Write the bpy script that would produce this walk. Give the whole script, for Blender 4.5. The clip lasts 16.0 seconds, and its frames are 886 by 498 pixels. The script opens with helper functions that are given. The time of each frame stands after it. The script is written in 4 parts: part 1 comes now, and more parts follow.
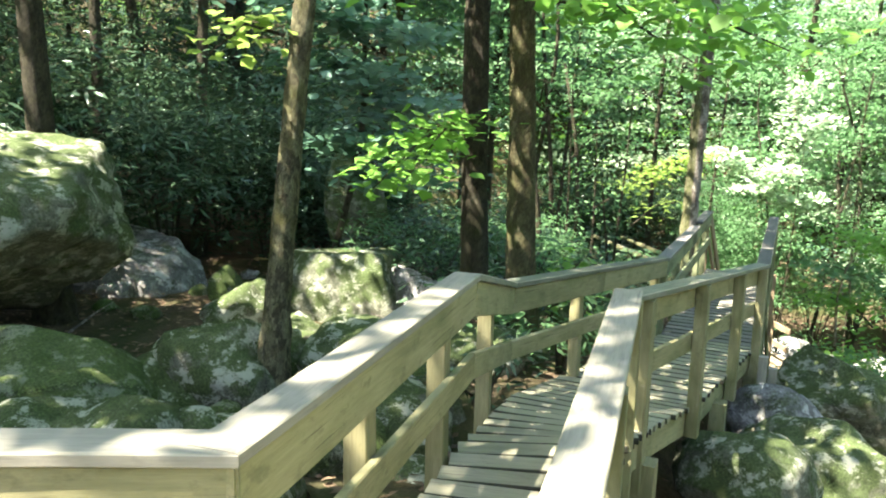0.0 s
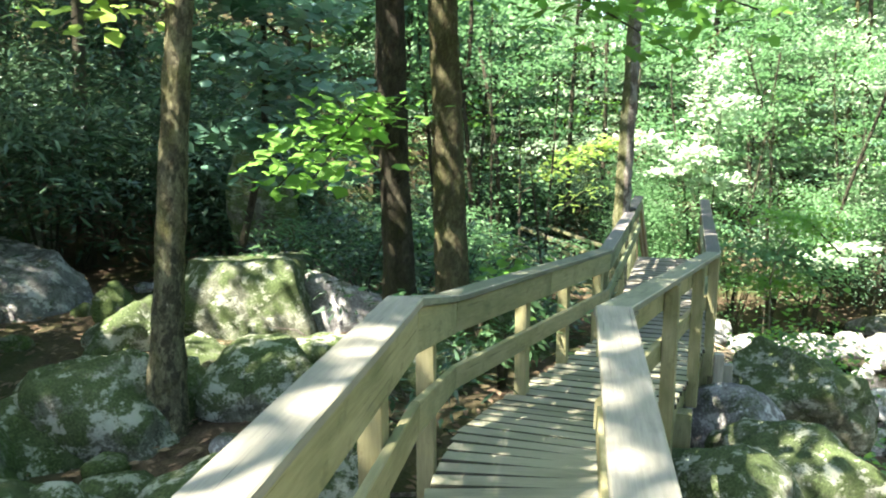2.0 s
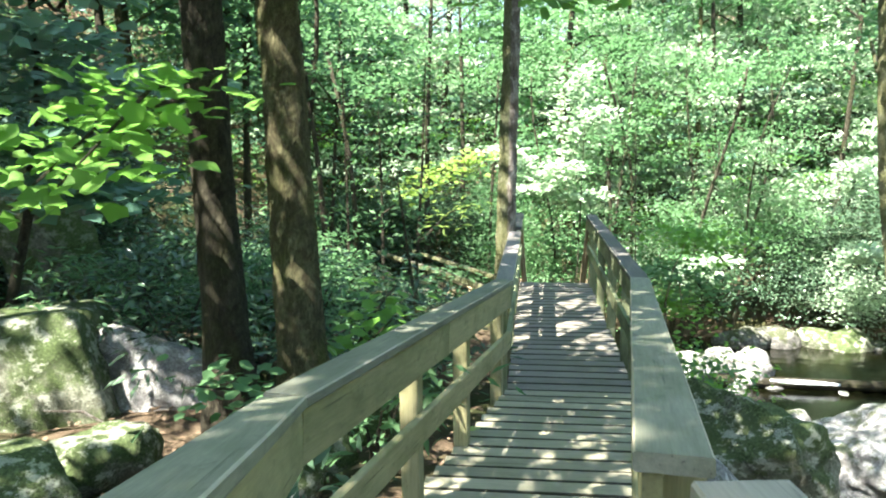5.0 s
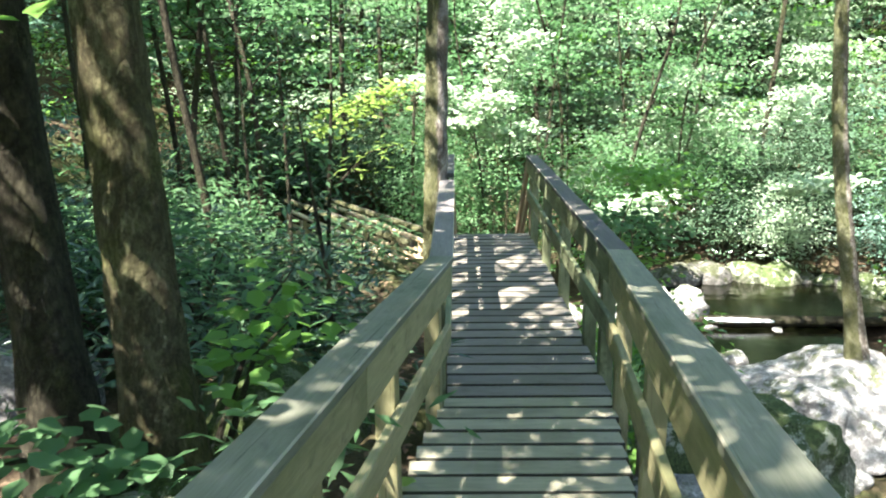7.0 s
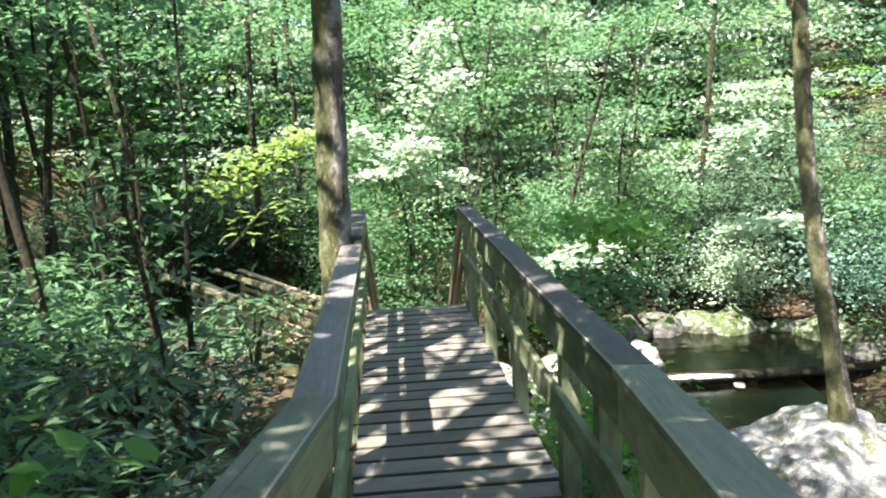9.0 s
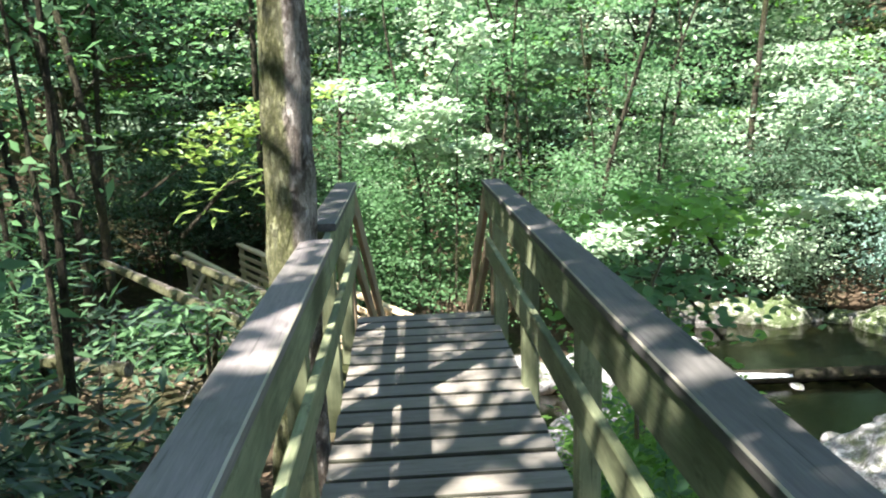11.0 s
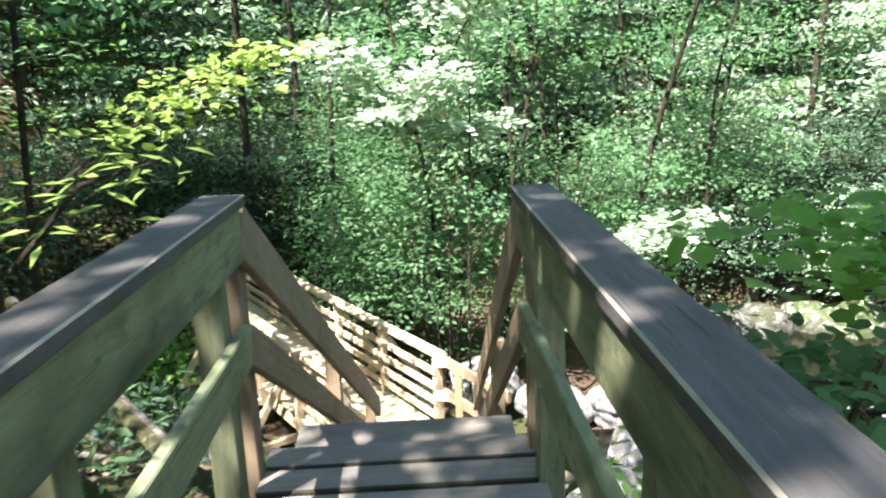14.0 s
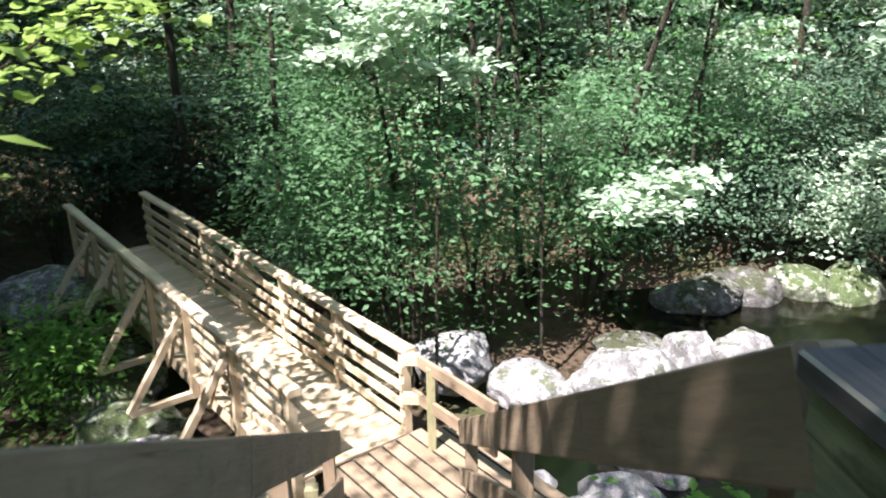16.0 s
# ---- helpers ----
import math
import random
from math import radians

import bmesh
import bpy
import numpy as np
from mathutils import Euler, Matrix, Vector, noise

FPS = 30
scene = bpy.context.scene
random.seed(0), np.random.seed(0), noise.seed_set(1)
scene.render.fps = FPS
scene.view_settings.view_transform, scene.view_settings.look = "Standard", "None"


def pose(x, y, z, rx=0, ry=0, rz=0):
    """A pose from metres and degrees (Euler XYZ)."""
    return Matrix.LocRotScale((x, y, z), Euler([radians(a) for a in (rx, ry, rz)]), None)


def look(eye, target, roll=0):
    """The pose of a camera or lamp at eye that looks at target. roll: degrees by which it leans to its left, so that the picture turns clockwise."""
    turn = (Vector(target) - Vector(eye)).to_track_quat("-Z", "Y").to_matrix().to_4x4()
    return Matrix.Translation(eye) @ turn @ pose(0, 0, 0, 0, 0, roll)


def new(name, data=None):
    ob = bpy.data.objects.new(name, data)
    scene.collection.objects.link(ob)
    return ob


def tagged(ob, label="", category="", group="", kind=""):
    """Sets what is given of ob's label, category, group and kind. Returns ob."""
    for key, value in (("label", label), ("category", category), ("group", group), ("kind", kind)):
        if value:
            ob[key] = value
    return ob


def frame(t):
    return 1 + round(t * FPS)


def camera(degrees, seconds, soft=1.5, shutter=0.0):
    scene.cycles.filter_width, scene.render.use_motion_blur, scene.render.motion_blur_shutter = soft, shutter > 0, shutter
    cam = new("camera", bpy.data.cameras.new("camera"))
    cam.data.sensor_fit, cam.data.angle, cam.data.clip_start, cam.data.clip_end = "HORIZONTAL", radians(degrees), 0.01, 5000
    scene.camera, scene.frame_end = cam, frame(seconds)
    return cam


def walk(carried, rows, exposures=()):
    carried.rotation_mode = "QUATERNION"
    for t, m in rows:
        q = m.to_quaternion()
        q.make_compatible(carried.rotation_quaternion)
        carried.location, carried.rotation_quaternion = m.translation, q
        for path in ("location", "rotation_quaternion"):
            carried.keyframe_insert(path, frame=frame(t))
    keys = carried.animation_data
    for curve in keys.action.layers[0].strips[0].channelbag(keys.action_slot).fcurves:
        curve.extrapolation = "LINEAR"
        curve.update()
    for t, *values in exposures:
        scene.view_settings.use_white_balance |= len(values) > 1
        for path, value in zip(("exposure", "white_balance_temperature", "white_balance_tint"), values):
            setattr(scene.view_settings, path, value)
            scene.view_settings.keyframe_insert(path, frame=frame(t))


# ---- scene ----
cam = camera(60.2, 16.0, soft=2.0, shutter=0.3)
PATH = [
    (0, (1.184, -14.673, 2.667), (0.377, -12.878, 2.309), 1.4),
    (0.5, (1.055, -14.474, 2.625), (0.244, -12.683, 2.258), 0.7),
    (1, (0.902, -14.234, 2.611), (0.183, -12.407, 2.231), 0.5),
    (1.5, (0.775, -13.961, 2.621), (0.167, -12.093, 2.245), -0.7),
    (2, (0.734, -13.780, 2.576), (0.134, -11.909, 2.201), -0.1),
    (2.5, (0.590, -13.450, 2.498), (0.128, -11.552, 2.070), 0.6),
    (3, (0.461, -13.228, 2.431), (0.090, -11.289, 2.113), 1.2),
    (3.5, (0.412, -12.984, 2.345), (0.083, -11.031, 2.068), 0.7),
    (4, (0.300, -12.558, 2.259), (0.021, -10.594, 2.009), -0.6),
    (6.5, (0.098, -10.691, 2.291), (-0.040, -8.752, 1.819), 0.9),
    (7, (0.038, -10.199, 2.232), (0.008, -8.260, 1.743), -0.7),
    (7.5, (0.103, -9.686, 2.182), (0.084, -7.736, 1.737), 0.5),
    (8, (0.114, -9.235, 2.130), (0.154, -7.290, 1.662), -0.7),
    (8.5, (0.133, -8.699, 2.007), (0.312, -6.733, 1.689), -2.1),
    (9, (0.222, -8.141, 1.959), (0.369, -6.178, 1.604), -2.5),
    (9.5, (0.247, -7.646, 1.931), (0.430, -5.692, 1.541), -1.3),
    (10, (0.306, -7.058, 1.841), (0.479, -5.109, 1.427), -0.8),
    (12.5, (0.420, -5.029, 1.579), (0.324, -3.080, 1.140), -2.7),
    (13, (0.450, -4.620, 1.496), (0.373, -2.678, 1.025), 0.2),
    (13.5, (0.515, -4.038, 1.481), (0.495, -2.100, 0.987), -3.7),
    (14, (0.628, -3.241, 1.454), (0.679, -1.300, 0.975), -2.4),
    (14.5, (0.556, -2.900, 1.473), (0.716, -0.965, 0.992), -1.8),
    (15, (0.551, -2.313, 1.419), (0.662, -0.383, 0.907), -1.7),
    (15.5, (0.481, -1.796, 1.401), (0.612, 0.104, 0.790), 0.4),
    (16, (0.448, -1.367, 1.430), (0.631, 0.517, 0.785), -1.1),
]
EXPOSURES = [(0, 3.25, 6950, 9), (4, 3.15, 6500, 8), (7, 3.0, 6450, 12), (9, 2.7, 6400, 16), (12.5, 2.6, 6250, 14), (13.5, 2.68, 6300, 18), (15, 2.6, 6050, 18), (16, 2.15, 6000, 24)]
walk(cam, [(t, look(eye, target, roll)) for t, eye, target, roll in PATH], EXPOSURES)
# ---- light ----
SUN_FROM = Vector((-0.42, -0.50, 1.0)).normalized()
world = bpy.data.worlds.new("sky")
scene.world = world
world.use_nodes = True
wn = world.node_tree
sky = wn.nodes.new("ShaderNodeTexSky")
sky.sky_type, sky.sun_disc = "NISHITA", False
sky.sun_elevation = math.asin(SUN_FROM.z)
sky.sun_rotation = math.atan2(SUN_FROM.x, SUN_FROM.y)
wn.links.new(sky.outputs[0], wn.nodes["Background"].inputs[0])
wn.nodes["Background"].inputs[1].default_value = 0.08
sun = new("sun", bpy.data.lights.new("sun", "SUN"))
sun.data.energy, sun.data.angle, sun.data.color = 5.0, radians(0.53), (1.0, 0.95, 0.86)
sun.matrix_world = look(SUN_FROM * 40, (0, 0, 0))


# ---- materials ----
def nodes_of(name, rough=0.8, spec=0.3):
    m = bpy.data.materials.new(name)
    m.use_nodes = True
    t = m.node_tree
    b = t.nodes["Principled BSDF"]
    b.inputs["Roughness"].default_value = rough
    b.inputs["Specular IOR Level"].default_value = spec
    return m, t, b


def add(t, kind, **values):
    n = t.nodes.new(kind)
    for k, v in values.items():
        n.inputs[k.replace("_", " ")].default_value = v
    return n


def ramp(t, source, stops):
    r = t.nodes.new("ShaderNodeValToRGB")
    els = r.color_ramp.elements
    while len(els) < len(stops):
        els.new(0.5)
    for e, (p, c) in zip(els, stops):
        e.position, e.color = p, (*c, 1)
    t.links.new(source, r.inputs[0])
    return r.outputs[0]


def mixed(t, fac, a, b, mode="MIX"):
    n = t.nodes.new("ShaderNodeMix")
    n.data_type, n.blend_type = "RGBA", mode
    for k, v in ((0, fac), (6, a), (7, b)):
        if isinstance(v, (int, float)):
            n.inputs[k].default_value = v
        elif isinstance(v, tuple):
            n.inputs[k].default_value = (*v, 1)
        else:
            t.links.new(v, n.inputs[k])
    return n.outputs[2]


def bumped(t, b, source, strength, distance):
    n = t.nodes.new("ShaderNodeBump")
    n.inputs["Strength"].default_value, n.inputs["Distance"].default_value = strength, distance
    t.links.new(source, n.inputs["Height"])
    t.links.new(n.outputs[0], b.inputs["Normal"])


def noise_at(t, coords, scale, detail=4.0, stretch=None, random_shift=False, rough=0.55):
    vec = coords
    if stretch or random_shift:
        mp = t.nodes.new("ShaderNodeMapping")
        t.links.new(coords, mp.inputs[0])
        if stretch:
            mp.inputs["Scale"].default_value = stretch
        if random_shift:
            info = t.nodes.new("ShaderNodeObjectInfo")
            sc = t.nodes.new("ShaderNodeVectorMath")
            sc.operation = "SCALE"
            sc.inputs[0].default_value = (37.0, 53.0, 29.0)
            t.links.new(info.outputs["Random"], sc.inputs["Scale"])
            t.links.new(sc.outputs[0], mp.inputs["Location"])
        vec = mp.outputs[0]
    n = add(t, "ShaderNodeTexNoise", Scale=scale, Detail=detail, Roughness=rough)
    t.links.new(vec, n.inputs["Vector"])
    return n.outputs[0]


def wood(name, light, dark, moss, moss_amount=0.35, rough=0.75):
    """Weathered sawn timber: grain along local x, stains, algae."""
    m, t, b = nodes_of(name, rough, 0.25)
    tc = t.nodes.new("ShaderNodeTexCoord").outputs["Object"]
    grain = noise_at(t, tc, 8.0, 8, (0.55, 6.0, 6.0), True, 0.72)
    fine = noise_at(t, tc, 60.0, 3, (0.12, 3.0, 3.0), True, 0.7)
    stain = noise_at(t, tc, 2.6, 5, (0.7, 1.6, 1.6), True)
    col = ramp(t, grain, [(0.2, dark), (0.78, light)])
    col = mixed(t, 0.13, col, ramp(t, fine, [(0.3, tuple(c * 0.5 for c in dark)), (0.7, tuple(min(1, c * 1.15) for c in light))]))
    mask = ramp(t, stain, [(0.45, (0, 0, 0)), (0.68, (moss_amount,) * 3)])
    col = mixed(t, mask, col, moss)
    spots = noise_at(t, tc, 9.0, 5, (0.8, 1.3, 1.3), True, 0.7)
    col = mixed(t, ramp(t, spots, [(0.56, (0, 0, 0)), (0.66, (moss_amount * 0.7,) * 3)]), col, tuple(c * 0.55 for c in dark))
    checks = noise_at(t, tc, 26.0, 4, (0.07, 2.2, 2.2), True, 0.6)
    col = mixed(t, ramp(t, checks, [(0.30, (0.6,) * 3), (0.37, (0, 0, 0))]), col, tuple(c * 0.3 for c in dark))
    info = t.nodes.new("ShaderNodeObjectInfo")
    col = mixed(t, 0.55, col, ramp(t, info.outputs["Random"], [(0, (0.62, 0.62, 0.62)), (1, (1, 1, 1))]), "MULTIPLY")
    t.links.new(col, b.inputs["Base Color"])
    bumped(t, b, fine, 0.25, 0.003)
    return m


def stone(name, light, dark, moss, cover, lichen=0.3):
    """Granite: dark stains, pale lichen blotches, cracks, and moss that favours the upper sides."""
    m, t, b = nodes_of(name, 0.9, 0.2)
    tc = t.nodes.new("ShaderNodeTexCoord").outputs["Object"]
    big = noise_at(t, tc, 2.4, 7, None, True, 0.68)
    mid = noise_at(t, tc, 6.0, 7, None, True, 0.7)
    blot = noise_at(t, tc, 4.2, 6, (1, 1, 1.3), True, 0.75)
    fine = noise_at(t, tc, 48.0, 5, None, True, 0.75)
    col = ramp(t, mid, [(0.32, tuple(c * 0.6 for c in dark)), (0.5, dark), (0.66, light)])
    col = mixed(t, 0.35, col, ramp(t, fine, [(0.35, tuple(c * 0.4 for c in dark)), (0.65, light)]))
    geo = t.nodes.new("ShaderNodeNewGeometry")
    sep = t.nodes.new("ShaderNodeSeparateXYZ")
    t.links.new(geo.outputs["Normal"], sep.inputs[0])
    up = t.nodes.new("ShaderNodeMath")
    up.operation = "MULTIPLY_ADD"
    t.links.new(sep.outputs[2], up.inputs[0])
    up.inputs[1].default_value = 0.13
    t.links.new(big, up.inputs[2])
    mm = ramp(t, up.outputs[0], [(0.66 - cover * 0.26, (0, 0, 0)), (0.74 - cover * 0.26, (0.8,) * 3)])
    mossy = ramp(t, fine, [(0.3, tuple(c * 0.35 for c in moss)), (0.55, moss), (0.75, tuple(c * 1.9 for c in moss))])
    col = mixed(t, mm, col, mossy)
    pale = tuple(min(0.75, c * 1.25 + 0.12) for c in light)
    col = mixed(t, ramp(t, blot, [(0.53, (0, 0, 0)), (0.58, (lichen * 1.6,) * 3)]), col, pale)
    vor = t.nodes.new("ShaderNodeTexVoronoi")
    vor.feature = "DISTANCE_TO_EDGE"
    vor.inputs["Scale"].default_value = 1.1
    warp = mixed(t, 0.35, tc, fine)
    t.links.new(warp, vor.inputs["Vector"])
    crack = ramp(t, vor.outputs["Distance"], [(0.0, (0.25,) * 3), (0.02, (1, 1, 1))])
    col = mixed(t, 0.8, col, crack, "MULTIPLY")
    t.links.new(col, b.inputs["Base Color"])
    bumped(t, b, mixed(t, 0.45, mid, fine), 0.9, 0.06)
    return m


def bark(name, light, dark, moss, patch=None, side=0.0):
    """Furrowed bark with pale scuffs, dark knots and moss."""
    m, t, b = nodes_of(name, 0.9, 0.15)
    tc = t.nodes.new("ShaderNodeTexCoord").outputs["Object"]
    furrow = noise_at(t, tc, 16.0, 7, (1.5, 1.5, 0.22), True, 0.7)
    plates = noise_at(t, tc, 9.0, 6, (1.0, 1.0, 0.55), True, 0.75)
    big = noise_at(t, tc, 2.2, 6, (1, 1, 0.6), True, 0.7)
    fine = noise_at(t, tc, 70.0, 4, None, True, 0.7)
    col = ramp(t, furrow, [(0.36, dark), (0.62, light)])
    col = mixed(t, 0.55, col, ramp(t, plates, [(0.38, tuple(c * 0.5 for c in dark)), (0.62, tuple(min(1, c * 1.15) for c in light))]))
    if patch:
        spot = noise_at(t, tc, 11.0, 6, (1, 1, 0.6), True, 0.68)
        col = mixed(t, ramp(t, spot, [(0.49, (0, 0, 0)), (0.54, (0.9,) * 3)]), col, patch)
    geo = t.nodes.new("ShaderNodeNewGeometry")
    dot = t.nodes.new("ShaderNodeVectorMath")
    dot.operation = "DOT_PRODUCT"
    t.links.new(geo.outputs["Normal"], dot.inputs[0])
    dot.inputs[1].default_value = (-side, -side * 0.15, 0)
    tot = t.nodes.new("ShaderNodeMath")
    t.links.new(dot.outputs["Value"], tot.inputs[0])
    t.links.new(big, tot.inputs[1])
    col = mixed(t, ramp(t, tot.outputs[0], [(0.5, (0, 0, 0)), (0.62, (0.75,) * 3)]), col, moss)
    col = mixed(t, 0.25, col, ramp(t, fine, [(0.35, dark), (0.65, light)]))
    vor = t.nodes.new("ShaderNodeTexVoronoi")
    vor.feature = "DISTANCE_TO_EDGE"
    vor.inputs["Scale"].default_value = 46.0
    mp = t.nodes.new("ShaderNodeMapping")
    mp.inputs["Scale"].default_value = (1, 1, 0.3)
    t.links.new(mixed(t, 0.3, tc, furrow), mp.inputs[0])
    t.links.new(mp.outputs[0], vor.inputs["Vector"])
    crack = ramp(t, vor.outputs["Distance"], [(0.0, (0.3,) * 3), (0.22, (1, 1, 1))])
    col = mixed(t, 0.75, col, crack, "MULTIPLY")
    t.links.new(col, b.inputs["Base Color"])
    bumped(t, b, mixed(t, 0.5, furrow, crack), 1.0, 0.05)
    return m


def leaf(name, dark, light, glow, share=0.4, gloss=0.45):
    """Thin leaves: a reflecting top and light that comes through."""
    m, t, b = nodes_of(name, gloss + 0.1, 0.28)
    geo = t.nodes.new("ShaderNodeNewGeometry")
    col = ramp(t, geo.outputs["Random Per Island"], [(0.0, tuple(a * 0.6 + c * 0.4 for a, c in zip(dark, light))), (0.9, light), (1.0, tuple(min(1, c * 1.2) for c in light))])
    t.links.new(col, b.inputs["Base Color"])
    tr = t.nodes.new("ShaderNodeBsdfTranslucent")
    through_col = mixed(t, 0.6, col, glow)
    t.links.new(through_col, tr.inputs[0])
    mix = t.nodes.new("ShaderNodeMixShader")
    mix.inputs[0].default_value = share
    t.links.new(b.outputs[0], mix.inputs[1])
    t.links.new(tr.outputs[0], mix.inputs[2])
    t.links.new(mix.outputs[0], t.nodes["Material Output"].inputs[0])
    return m


def soil(name):
    m, t, b = nodes_of(name, 0.95, 0.1)
    tc = t.nodes.new("ShaderNodeTexCoord").outputs["Object"]
    big, mid, fine = noise_at(t, tc, 0.6, 5), noise_at(t, tc, 5.0, 6), noise_at(t, tc, 40.0, 5, None, False, 0.7)
    col = ramp(t, mid, [(0.3, (0.035, 0.024, 0.015)), (0.55, (0.10, 0.07, 0.045)), (0.75, (0.13, 0.105, 0.07))])
    col = mixed(t, 0.4, col, ramp(t, fine, [(0.35, (0.02, 0.015, 0.01)), (0.65, (0.15, 0.115, 0.075))]))
    col = mixed(t, ramp(t, big, [(0.45, (0, 0, 0)), (0.6, (0.6,) * 3)]), col, (0.035, 0.06, 0.015))
    t.links.new(col, b.inputs["Base Color"])
    bumped(t, b, mixed(t, 0.5, mid, fine), 0.8, 0.06)
    return m


WOOD_OLD = wood("weathered_timber", (0.40, 0.365, 0.20), (0.20, 0.185, 0.095), (0.10, 0.11, 0.04), 0.65)
WOOD_GREY = wood("grey_timber", (0.30, 0.33, 0.19), (0.12, 0.135, 0.068), (0.04, 0.048, 0.02), 0.85)
WOOD_CAP = wood("cap_timber", (0.40, 0.37, 0.30), (0.20, 0.185, 0.15), (0.12, 0.125, 0.08), 0.3)
WOOD_GREEN_CAP = wood("greenish_cap_timber", (0.27, 0.27, 0.205), (0.12, 0.125, 0.09), (0.07, 0.085, 0.045), 0.5)
WOOD_EDGE = wood("worn_timber_edge", (0.50, 0.46, 0.36), (0.24, 0.22, 0.16), (0.12, 0.12, 0.07), 0.4)
WOOD_DARK = wood("dark_cap_timber", (0.155, 0.145, 0.135), (0.06, 0.056, 0.052), (0.05, 0.05, 0.035), 0.35)
WOOD_PURPLE = wood("purplish_cap_timber", (0.27, 0.24, 0.23), (0.12, 0.11, 0.10), (0.08, 0.085, 0.06), 0.4)
WOOD_DECK = wood("deck_timber", (0.43, 0.40, 0.29), (0.23, 0.215, 0.15), (0.10, 0.11, 0.06), 0.4)
WOOD_DECK_GREY = wood("grey_deck_timber", (0.29, 0.265, 0.225), (0.145, 0.13, 0.108), (0.085, 0.08, 0.055), 0.4)
# near-black colour stands in for shade, and some dirt, in the plank gaps
WOOD_GAP_SHADE = wood("gap_shade_timber", (0.055, 0.052, 0.035), (0.022, 0.021, 0.015), (0.03, 0.035, 0.015), 0.5)
WOOD_NEW = wood("pale_new_timber", (0.66, 0.54, 0.37), (0.44, 0.34, 0.20), (0.25, 0.18, 0.10), 0.3)
WOOD_PINK = wood("brown_stair_timber", (0.37, 0.28, 0.18), (0.19, 0.135, 0.085), (0.11, 0.10, 0.055), 0.4)
ROCK_MOSS = stone("mossy_granite", (0.33, 0.34, 0.26), (0.11, 0.115, 0.075), (0.06, 0.095, 0.022), 0.8, 0.36)
ROCK_GREEN = stone("moss_covered_granite", (0.24, 0.25, 0.18), (0.08, 0.085, 0.055), (0.065, 0.105, 0.022), 0.95, 0.2)
ROCK_GREY = stone("bare_grey_granite", (0.43, 0.42, 0.40), (0.16, 0.155, 0.145), (0.07, 0.09, 0.03), 0.15, 0.4)
ROCK_DARK = stone("dark_wet_granite", (0.22, 0.21, 0.19), (0.07, 0.068, 0.06), (0.05, 0.06, 0.02), 0.5, 0.25)
ROCK_PALE = stone("pale_stream_granite", (0.50, 0.49, 0.47), (0.22, 0.21, 0.20), (0.09, 0.11, 0.04), 0.12, 0.3)
BARK_A = bark("grey_brown_bark", (0.27, 0.25, 0.13), (0.065, 0.055, 0.03), (0.13, 0.15, 0.04), (0.11, 0.09, 0.05))
BARK_B = bark("dark_bark", (0.125, 0.112, 0.075), (0.03, 0.026, 0.018), (0.07, 0.08, 0.025))
BARK_C = bark("flaking_pale_bark", (0.40, 0.35, 0.29), (0.11, 0.08, 0.06), (0.17, 0.21, 0.04), (0.62, 0.57, 0.50), 0.55)
BARK_D = bark("mottled_yellow_grey_bark", (0.44, 0.41, 0.24), (0.10, 0.09, 0.05), (0.19, 0.19, 0.05), (0.055, 0.05, 0.035))
LEAF_MID = leaf("woodland_leaf", (0.040, 0.090, 0.035), (0.105, 0.205, 0.090), (0.22, 0.46, 0.19), 0.42)
LEAF_BRIGHT = leaf("sunlit_maple_leaf", (0.075, 0.16, 0.025), (0.15, 0.30, 0.06), (0.28, 0.60, 0.11), 0.5)
LEAF_TEAL = leaf("blue_green_leaf", (0.045, 0.105, 0.070), (0.105, 0.200, 0.140), (0.18, 0.38, 0.22), 0.35, 0.33)
LEAF_DARK = leaf("rhododendron_leaf", (0.024, 0.055, 0.030), (0.075, 0.125, 0.075), (0.08, 0.16, 0.06), 0.16, 0.12)
# leaf colour lightened to stand in for glaring sunlight on foliage
LEAF_PALE = leaf("leaf_paled_for_sunlight", (0.17, 0.26, 0.13), (0.44, 0.54, 0.40), (0.52, 0.70, 0.46), 0.42, 0.35)
LEAF_SILVER = leaf("silvery_teal_leaf", (0.09, 0.17, 0.13), (0.24, 0.36, 0.30), (0.24, 0.46, 0.30), 0.35, 0.3)
LEAF_LIME = leaf("yellow_green_leaf", (0.15, 0.23, 0.04), (0.23, 0.34, 0.08), (0.44, 0.62, 0.15), 0.5)
LITTER = leaf("dry_leaf", (0.07, 0.045, 0.028), (0.20, 0.14, 0.09), (0.30, 0.18, 0.08), 0.1, 0.7)
SOIL = soil("forest_soil")


def water_material():
    m, t, b = nodes_of("stream_water", 0.04, 0.5)
    tc = t.nodes.new("ShaderNodeTexCoord").outputs["Object"]
    big, fine = noise_at(t, tc, 0.9, 4), noise_at(t, tc, 14.0, 3)
    col = ramp(t, big, [(0.5, (0.002, 0.0025, 0.001)), (0.66, (0.006, 0.006, 0.002)), (0.74, (0.10, 0.085, 0.015))])
    t.links.new(col, b.inputs["Base Color"])
    bumped(t, b, fine, 0.25, 0.02)
    return m


WATER = water_material()
STEEL, _t, _b = nodes_of("galvanised_steel", 0.35, 0.5)
_b.inputs["Metallic"].default_value = 1.0
_b.inputs["Base Color"].default_value = (0.62, 0.64, 0.68, 1)
FOAM = stone("white_water", (0.85, 0.87, 0.88), (0.6, 0.64, 0.66), (0.5, 0.55, 0.5), 0.0, 0.1)


